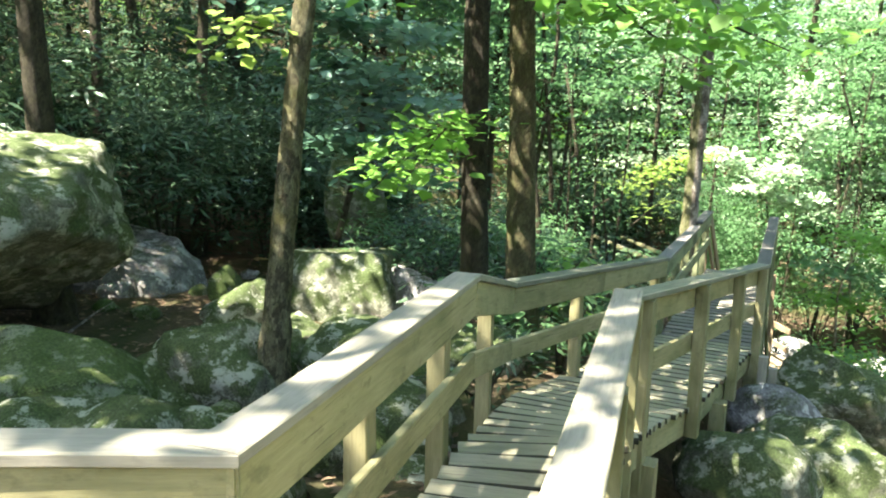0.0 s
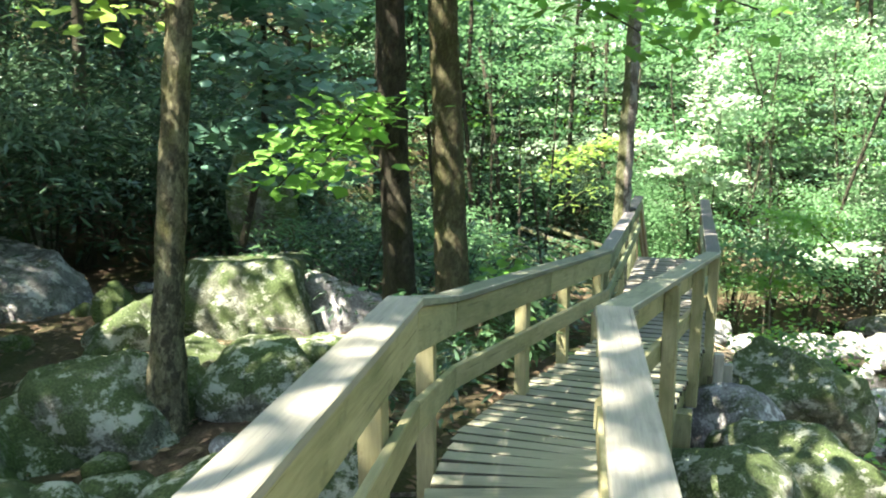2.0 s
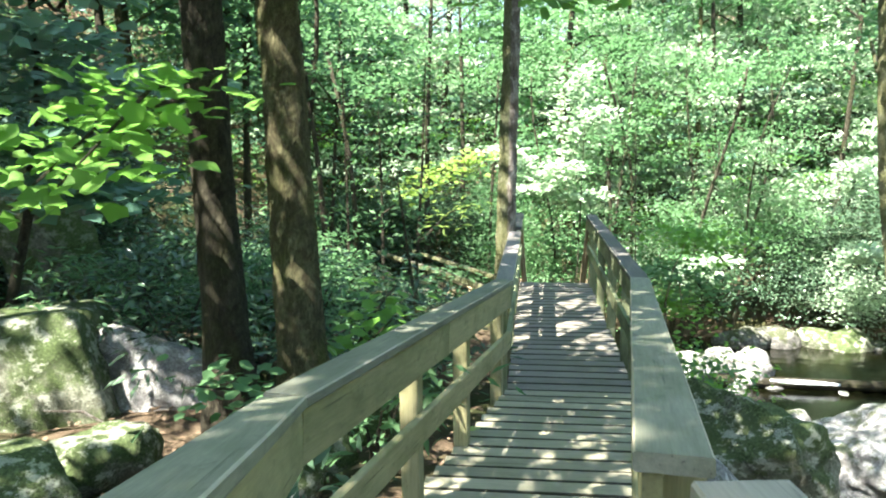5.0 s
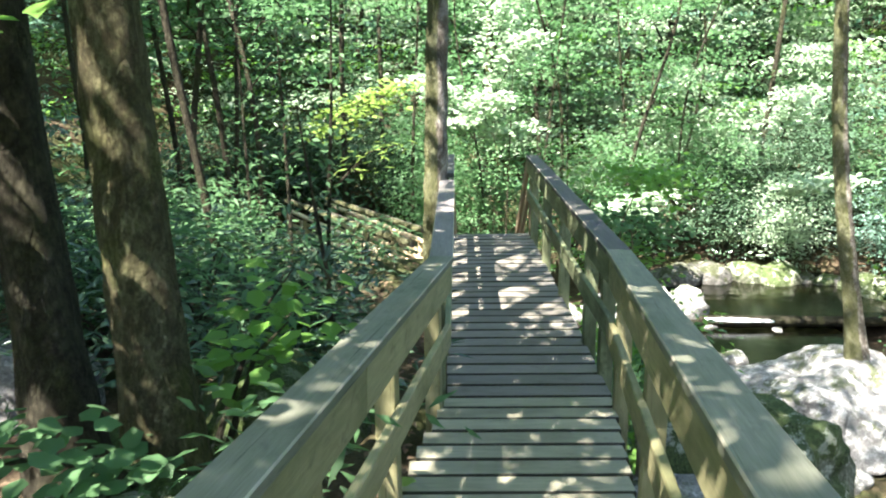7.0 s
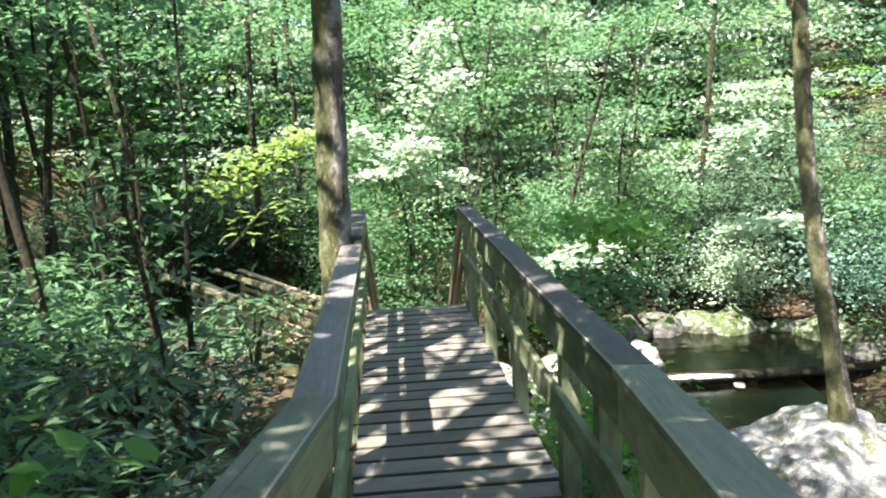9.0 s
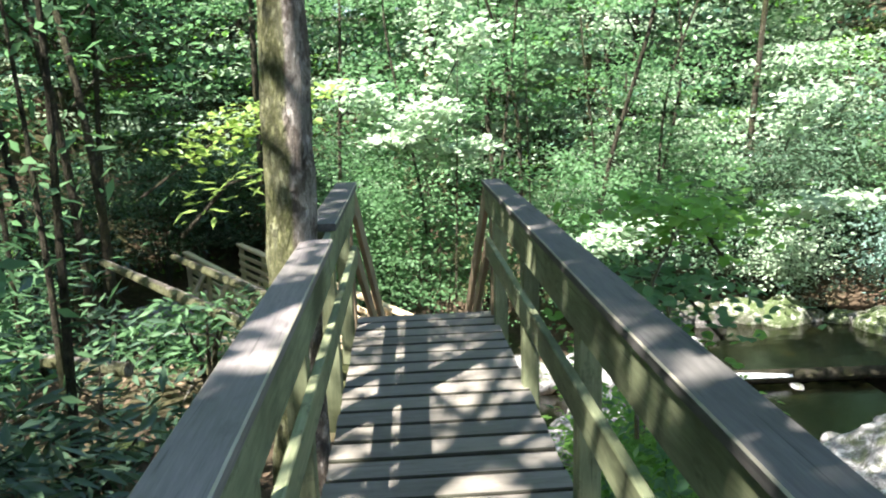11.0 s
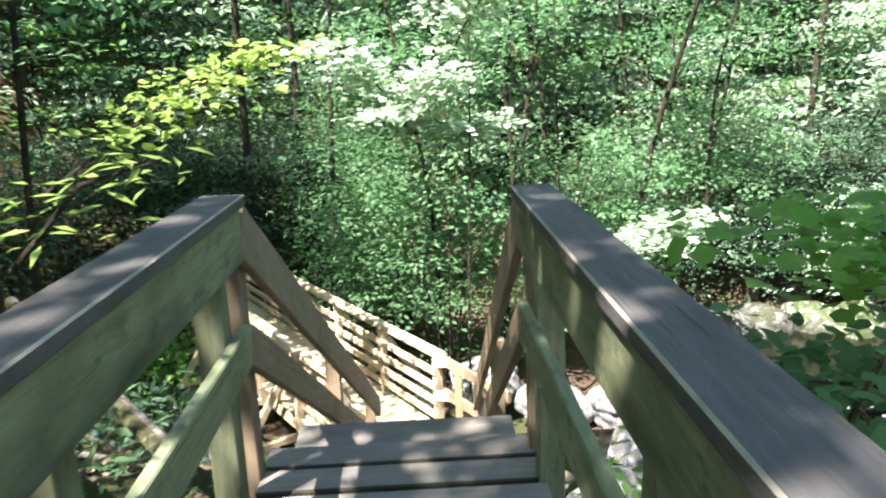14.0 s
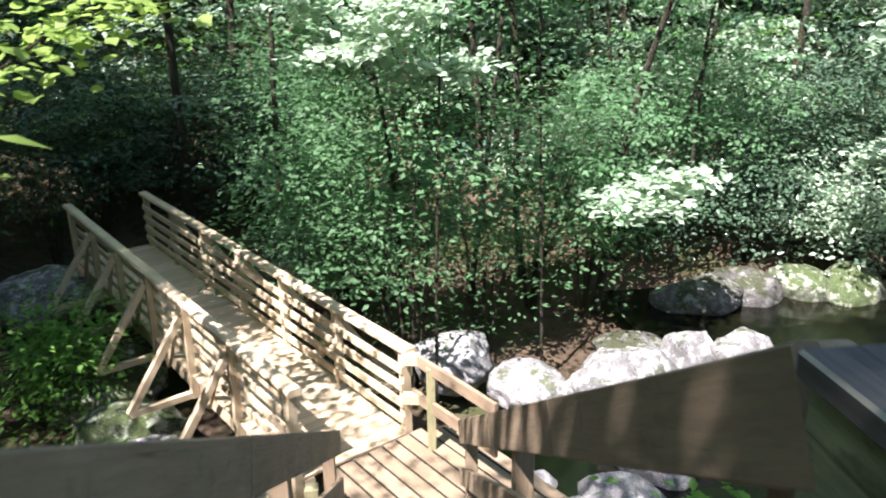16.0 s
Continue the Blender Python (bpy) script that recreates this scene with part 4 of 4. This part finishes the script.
for x, y, r, h, n in ((-1.5, -4.6, 0.6, 0.9, 300), (-1.0, -5.2, 0.45, 0.8, 220), (-2.2, -3.9, 0.7, 1.0, 360), (-1.4, -2.0, 0.6, 0.7, 300), (-2.5, -1.4, 0.8, 1.0, 420), (-1.2, -0.4, 0.6, 0.8, 300), (-3.6, -2.2, 0.9, 1.2, 520), (-3.8, 0.4, 1.0, 1.5, 620), (-4.6, -1.2, 1.0, 1.5, 620), (-1.0, -8.9, 0.4, 0.5, 150), (-0.8, -7.3, 0.4, 0.7, 200), (-5.6, -1.0, 1.1, 1.7, 700)):
    k += 1
    shrub(UNDER, on_ground(x, y), r, h, rng.choice((LEAF_MID, LEAF_DARK, LEAF_MID)), int(n * 1.1), 0.095, 500 + k, 2.2, 0.65, "undergrowth", "undergrowth", 5)

LOW_RHODO = "low sprawling rhododendron with long leaves beside the boardwalk"
fill = random.Random(31)
for row in range(9):
    for col in range(4):
        x, y = -1.35 - col * 1.05 - fill.uniform(-0.3, 0.35), -4.9 + row * 0.95 + fill.uniform(-0.35, 0.35)
        if fill.random() < 0.12 or (x > -2.6 and -2.1 < y < 1.2):
            continue
        k += 1
        shrub(LOW_RHODO, on_ground(x, y), fill.uniform(0.5, 0.85), fill.uniform(0.6, 1.1) + 0.12 * col, fill.choice((LEAF_DARK, LEAF_DARK, LEAF_DARK, LEAF_MID)), 640, 0.10, 700 + k, 2.3, 0.5, "rhododendron", "low rhododendrons", 6)

BANK = "leafy green bush on the stream bank"
for x, y, r, h, n in ((2.2, -3.2, 0.9, 1.6, 1400), (2.7, -1.6, 0.9, 1.9, 1500), (2.3, -0.2, 0.8, 2.1, 1500), (2.9, 1.0, 0.9, 2.2, 1600), (3.2, 2.6, 1.0, 2.2, 1700), (2.7, 1.9, 0.8, 2.0, 1400), (3.9, -3.6, 0.8, 1.3, 900), (2.8, -4.6, 0.7, 1.1, 800)):
    k += 1
    shrub(BANK, on_ground(x, y), r, h, rng.choice((LEAF_BRIGHT, LEAF_MID, LEAF_BRIGHT)), n, 0.13, 540 + k, 1.2, 0.72, "bush", "bank bushes", 7)

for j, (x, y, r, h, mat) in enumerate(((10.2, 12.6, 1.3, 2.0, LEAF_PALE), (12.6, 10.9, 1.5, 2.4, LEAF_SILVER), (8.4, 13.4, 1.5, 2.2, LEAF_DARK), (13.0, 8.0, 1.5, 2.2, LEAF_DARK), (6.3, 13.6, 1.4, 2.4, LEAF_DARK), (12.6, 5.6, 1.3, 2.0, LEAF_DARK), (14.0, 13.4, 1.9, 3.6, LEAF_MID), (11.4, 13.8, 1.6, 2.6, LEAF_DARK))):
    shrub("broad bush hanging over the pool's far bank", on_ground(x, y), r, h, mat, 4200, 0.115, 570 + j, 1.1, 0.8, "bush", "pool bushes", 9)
for j, (x, y, r, h, mat) in enumerate(((-1.3, 5.1, 0.6, 0.9, LEAF_MID), (-2.0, 6.1, 0.7, 0.9, LEAF_BRIGHT), (-0.8, 4.4, 0.45, 0.7, LEAF_PALE), (-2.6, 4.6, 0.7, 1.0, LEAF_MID))):
    shrub("low leafy plant beside the stairs' foot", on_ground(x, y), r, h, mat, 900, 0.09, 585 + j, 1.3, 0.7, "undergrowth", "stair plants", 6)
DOG = "sapling behind the footbridge with leaves coloured pale for sunlight"
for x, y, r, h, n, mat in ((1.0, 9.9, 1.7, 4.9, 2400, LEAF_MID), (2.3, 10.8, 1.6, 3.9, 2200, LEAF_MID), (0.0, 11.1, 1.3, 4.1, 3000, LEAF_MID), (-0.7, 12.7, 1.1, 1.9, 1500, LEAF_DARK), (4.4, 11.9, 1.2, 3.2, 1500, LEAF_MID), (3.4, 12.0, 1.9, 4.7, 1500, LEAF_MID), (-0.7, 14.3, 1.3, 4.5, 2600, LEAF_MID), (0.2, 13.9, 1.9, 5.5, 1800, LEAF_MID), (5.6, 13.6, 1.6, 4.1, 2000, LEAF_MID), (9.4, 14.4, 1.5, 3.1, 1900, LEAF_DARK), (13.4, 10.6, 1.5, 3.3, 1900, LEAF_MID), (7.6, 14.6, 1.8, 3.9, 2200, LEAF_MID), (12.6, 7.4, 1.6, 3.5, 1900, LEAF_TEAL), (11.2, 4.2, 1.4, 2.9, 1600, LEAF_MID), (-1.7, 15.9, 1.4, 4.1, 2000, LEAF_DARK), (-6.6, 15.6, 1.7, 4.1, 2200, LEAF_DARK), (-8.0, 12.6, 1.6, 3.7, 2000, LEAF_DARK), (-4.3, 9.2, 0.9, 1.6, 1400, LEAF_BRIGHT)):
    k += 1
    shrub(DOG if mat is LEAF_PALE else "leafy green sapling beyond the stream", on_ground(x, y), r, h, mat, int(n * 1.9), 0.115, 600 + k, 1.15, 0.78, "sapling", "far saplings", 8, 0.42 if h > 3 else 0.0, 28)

# far undergrowth on the hillsides, past counting
nrng = np.random.default_rng(77)


def scatter(name, label, count, size, mats, where, tall):
    for j, mat in enumerate(mats):
        pts = []
        while len(pts) < count // len(mats) // 24:
            x, y = nrng.uniform(*where[0]), nrng.uniform(*where[1])
            if (-5.5 < x < 12.5 and y < 15.5) or (-15 < x < 0 and -14 < y < 1.5) or (-8 < x < 2 and y < 16.5):
                continue
            z = ground_height(x, y) + nrng.uniform(0.04, 1) ** 1.4 * tall
            if noise.noise(Vector((x * 0.42, y * 0.42, z * 0.75 + 9.0 * j))) < 0.17:
                continue
            pts.append((x, y, z))
        mids = np.array(pts)
        off = nrng.normal(0, 1, (len(mids), 24, 3)) * np.array([0.50, 0.50, 0.055])
        tagged(leaves(name, (mids[:, None] + off).reshape(-1, 3), size, mat, None, 0.72, 1.2, j, per=24), label, "undergrowth", kind="stuff")


scatter("far_undergrowth", "dense sunlit green leaves of the far woods", 270000, 0.19, (LEAF_MID, LEAF_TEAL, LEAF_BRIGHT, LEAF_TEAL), ((-30, 30), (-18, 42)), 7.0)
# the pale colour, here and in the high foliage, stands for strong sun
scatter("far_undergrowth", "leaves across the stream coloured pale for strong sunlight", 100000, 0.19, (LEAF_PALE,), ((1, 16), (16, 34)), 8.0)
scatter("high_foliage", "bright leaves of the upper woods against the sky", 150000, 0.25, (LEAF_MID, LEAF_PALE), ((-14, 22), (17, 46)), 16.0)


# bright maple boughs hanging into the way
def bough(label, base, tip, leaf_mat, count, size, seed, spread=0.45, broad=True, long=1.0):
    rng, nrng = random.Random(seed), np.random.default_rng(seed)
    ob = thing("bough", label, "branch", "leafy boughs", at=base)
    end = Vector(tip) - Vector(base)
    mid = end * 0.5 + Vector((0, 0, 0.18))
    part("branch", tube([(0, 0, 0), mid, end], [0.022, 0.014, 0.005], 6), BARK_B, ob)
    c = []
    for _ in range(count):
        f = rng.uniform(0.25, 1.0)
        p = lerp((0, 0, 0), mid, f * 2) if f < 0.5 else lerp(mid, end, f * 2 - 1)
        c.append((p.x + rng.gauss(0, spread), p.y + rng.gauss(0, spread), p.z + rng.gauss(0, 0.07)))
    leaves("foliage", c, size, leaf_mat, ob, 0.74, long, seed, broad=broad)


BOUGH = "bright green maple bough lit through its broad leaves"
for j, (p, q, n, sp) in enumerate((((-2.0, -6.6, 2.65), (-2.0, -8.5, 2.02), 95, 0.25), ((-2.2, -6.6, 2.5), (-2.55, -8.1, 1.88), 80, 0.24), ((-1.6, -6.4, 4.27), (0.1, -9.4, 3.32), 210, 0.36), ((-1.6, -6.2, 4.46), (-0.9, -9.9, 3.55), 190, 0.36), ((-1.5, -6.0, 4.14), (1.1, -8.4, 3.15), 210, 0.36), ((-1.5, -6.0, 3.94), (0.6, -7.4, 2.94), 150, 0.36), ((-3.0, -8.9, 3.28), (-3.4, -9.45, 3.07), 34, 0.16))):
    bough(BOUGH, p, q, LEAF_BRIGHT if j < 6 else LEAF_LIME, int(n * 1.6), 0.135, 1 + j, sp)
bough("yellow-green leaves on a thin pale branch", (-3.4, 5.0, 0.23), (-0.9, 6.2, 1.70), LEAF_LIME, 330, 0.14, 5, 0.34)
bough("glossy rhododendron twig beside the railing", (-1.7, 1.0, 0.39), (-0.75, 0.9, 1.00), LEAF_LIME, 55, 0.11, 6, 0.17, False, 2.4)
bough("green leafy branch above the stream bank", (3.3, 0.6, 0.02), (2.1, -0.9, 0.86), LEAF_BRIGHT, 480, 0.095, 8, 0.34)
bough("green leafy branch above the stream bank", (3.1, 0.1, -0.55), (1.95, -0.8, 0.31), LEAF_MID, 420, 0.095, 9, 0.32)
bough("green leafy branch above the stream bank", (2.8, 0.6, -0.98), (1.9, -0.6, -0.26), LEAF_BRIGHT, 320, 0.095, 10, 0.30)
for j, (p, q, n) in enumerate((((-1.5, -6.95, 0.11), (-1.75, -7.75, 0.81), 60), ((-1.45, -6.9, 0.10), (-1.3, -7.7, 0.60), 50), ((-1.2, -6.5, 0.18), (-0.85, -6.35, 0.87), 46), ((-1.3, -6.3, 0.16), (-0.95, -5.7, 0.98), 50))):
    bough("low sprig of broad bright leaves at the tree's foot", p, q, LEAF_MID if j < 2 else LEAF_BRIGHT, n, 0.115, 80 + j, 0.17)
dead = thing("dead_branch", "bare pale forked dead branch in the bank bushes", "branch", at=(2.15, -0.55, -0.71))
part("branch", tube([(0, 0, -0.4), (-0.05, -0.1, 0.45), (0.02, -0.22, 0.95), (0.16, -0.3, 1.35)], [0.02, 0.017, 0.013, 0.006], 7, 0.2, 2), BARK_C, dead)
part("fork", tube([(0.0, -0.2, 0.9), (0.10, -0.32, 0.78), (0.13, -0.36, 0.45)], [0.012, 0.011, 0.005], 6, 0.2, 3), BARK_C, dead)

# sun glare on these boughs is put into their leaf colour
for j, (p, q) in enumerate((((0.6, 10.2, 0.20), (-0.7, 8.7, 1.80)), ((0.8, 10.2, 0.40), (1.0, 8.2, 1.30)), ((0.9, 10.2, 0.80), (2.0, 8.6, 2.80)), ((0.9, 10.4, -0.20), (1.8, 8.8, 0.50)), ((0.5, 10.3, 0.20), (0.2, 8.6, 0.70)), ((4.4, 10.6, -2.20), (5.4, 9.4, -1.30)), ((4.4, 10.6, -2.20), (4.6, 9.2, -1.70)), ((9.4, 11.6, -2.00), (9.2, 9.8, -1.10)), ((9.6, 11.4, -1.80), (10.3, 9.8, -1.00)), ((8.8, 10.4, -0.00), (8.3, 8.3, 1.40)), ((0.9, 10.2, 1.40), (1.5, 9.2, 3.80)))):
    bough("leafy bough coloured pale as if washed out by the sun", p, q, LEAF_PALE, 460, 0.14, 30 + j, 0.30)

tree("slim leaning tree with silvery teal leaves", (-5.2, -4.9, -0.23), (-4.4, -4.4, 4.84), 0.06, BARK_B, None, LEAF_TEAL, 471, 0.2)
for j, (p, q) in enumerate((((-4.7, -4.6, 2.45), (-4.0, -5.6, 3.22)), ((-4.6, -4.6, 2.85), (-5.4, -5.2, 3.39)), ((-4.5, -4.5, 3.45), (-3.6, -4.9, 3.67)), ((-4.5, -4.5, 3.45), (-4.9, -5.6, 3.92)), ((-4.6, -4.6, 2.25), (-3.5, -4.7, 2.76)), ((-4.8, -4.7, 1.86), (-4.2, -5.7, 2.23)), ((-4.5, -4.5, 3.85), (-5.8, -4.9, 4.17)), ((-4.8, -4.7, 1.46), (-3.7, -5.2, 1.69)))):
    bough("silvery teal leaves of a woodland sapling", p, q, LEAF_SILVER if j % 2 == 0 else LEAF_TEAL, 260, 0.17, 60 + j, 0.36)

# thin saplings beside the railing
for j, (x, y, top) in enumerate(((-1.95, -1.2, 2.63), (-1.3, -2.6, 3.02), (-1.05, -3.7, 1.80), (-2.7, -0.2, 3.37), (1.3, 8.9, 2.60), (3.1, 9.6, 3.20))):
    z = ground_height(x, y)
    ob = thing("sapling", "thin dark sapling stem with a few leaves", "sapling", "thin saplings", at=(x, y, z))
    bend = 0.16 * math.sin(j * 2.1)
    part("stem", tube([(0, 0, -0.1), (bend * 0.4, 0.05, (top - z) * 0.33), (bend, 0.02, (top - z) * 0.66), (bend * 1.5, -0.08, top - z)], [0.026, 0.022, 0.016, 0.007], 7, 0.2, j), BARK_B, ob)
    nr = np.random.default_rng(70 + j)
    c = np.stack([nr.normal(bend, 0.26, 110), nr.normal(0, 0.26, 110), nr.uniform(0.35, 1.05, 110) * (top - z)], 1)
    leaves("foliage", c, 0.085, LEAF_MID, ob, 0.6, 1.7, j)

# fallen logs, twigs and leaf litter
for j in range(46):
    rr = random.Random(j)
    x, y = rr.uniform(-6.5, -0.9), rr.uniform(-11.5, 1.0)
    a, l = rr.uniform(0, 6.28), rr.uniform(0.3, 1.1)
    z = ground_height(x, y) + 0.03
    q = (x + math.cos(a) * l, y + math.sin(a) * l)
    p1 = Vector((x, y, z))
    p2 = Vector((*q, ground_height(*q) + rr.uniform(0.03, 0.3)))
    tagged(part("twig", tube([p1, lerp(p1, p2, 0.5) + Vector((0.04, 0.03, 0.05)), p2], [0.016, 0.012, 0.005], 5, 0.2, j), BARK_A if j % 2 else BARK_C, None), "dry fallen twig on the forest floor", "twig", "fallen twigs")
for label, p, q, r in (("fallen pale log on the forest floor", (-2.5, 1.1, 0.16), (-0.48, -1.0, -0.02), 0.05), ("fallen pale log behind the tree", (-1.9, 1.3, 0.14), (-0.36, -0.6, 0.06), 0.042), ("broken grey log among dead twigs", (-2.9, -0.6, -0.1), (-1.5, -1.2, -0.08), 0.05)):
    tagged(part("fallen_log", tube([p, lerp(p, q, 0.5), q], [r * 0.7, r, r], 10, 0.1), BARK_C, None), label, "log", "fallen logs")
for j in range(26):
    rr = random.Random(500 + j)
    x, y, a, l = rr.uniform(-2.6, -0.75), rr.uniform(-2.0, 0.9), rr.uniform(0, 6.28), rr.uniform(0.25, 0.8)
    p1 = Vector((x, y, ground_height(x, y) + rr.uniform(0.0, 0.12)))
    p2 = p1 + Vector((math.cos(a) * l, math.sin(a) * l, rr.uniform(-0.02, 0.3)))
    tagged(part("twig", tube([p1, lerp(p1, p2, 0.5) + Vector((0.03, -0.02, 0.05)), p2], [0.014, 0.011, 0.004], 5, 0.2, j), BARK_C if j % 3 else BARK_A, None), "dry pale twig in a heap beside fallen logs", "twig", "fallen twigs")
pts = []
for _ in range(6500):
    x, y = nrng.uniform(-8.5, 0.8), nrng.uniform(-13.2, 3.0)
    if x > -0.5 and y > -3 or ground_height(x, y) < -2.2:
        continue
    pts.append((x, y, ground_height(x, y) + nrng.uniform(0.01, 0.05)))
tagged(leaves("leaf_litter", pts, 0.085, LITTER, None, 0.85, 1.3, 3), "dry brown fallen leaves on the soil", "leaf litter", kind="stuff")

# a fallen yellow leaf on the deck and cut post ends beside the railing
tagged(leaves("fallen_leaf", [(-0.22, -7.05, 0.31)], 0.09, LEAF_LIME, None, 0.9, 1.2, 5, broad=True), "fallen yellow leaf on the boardwalk planks", "leaf")
for x, y, z, h in ((1.12, -6.25, -0.22, 0.42), (1.22, -5.95, -0.36, 0.36)):
    stub = beam("post_stub", (x, y, z - 0.5), (x, y, z + h), 0.09, 0.09, WOOD_CAP, None, up=(0, 1, 0))
    tagged(stub, "sawn-off pale timber post end below the railing", "post", "post stubs")
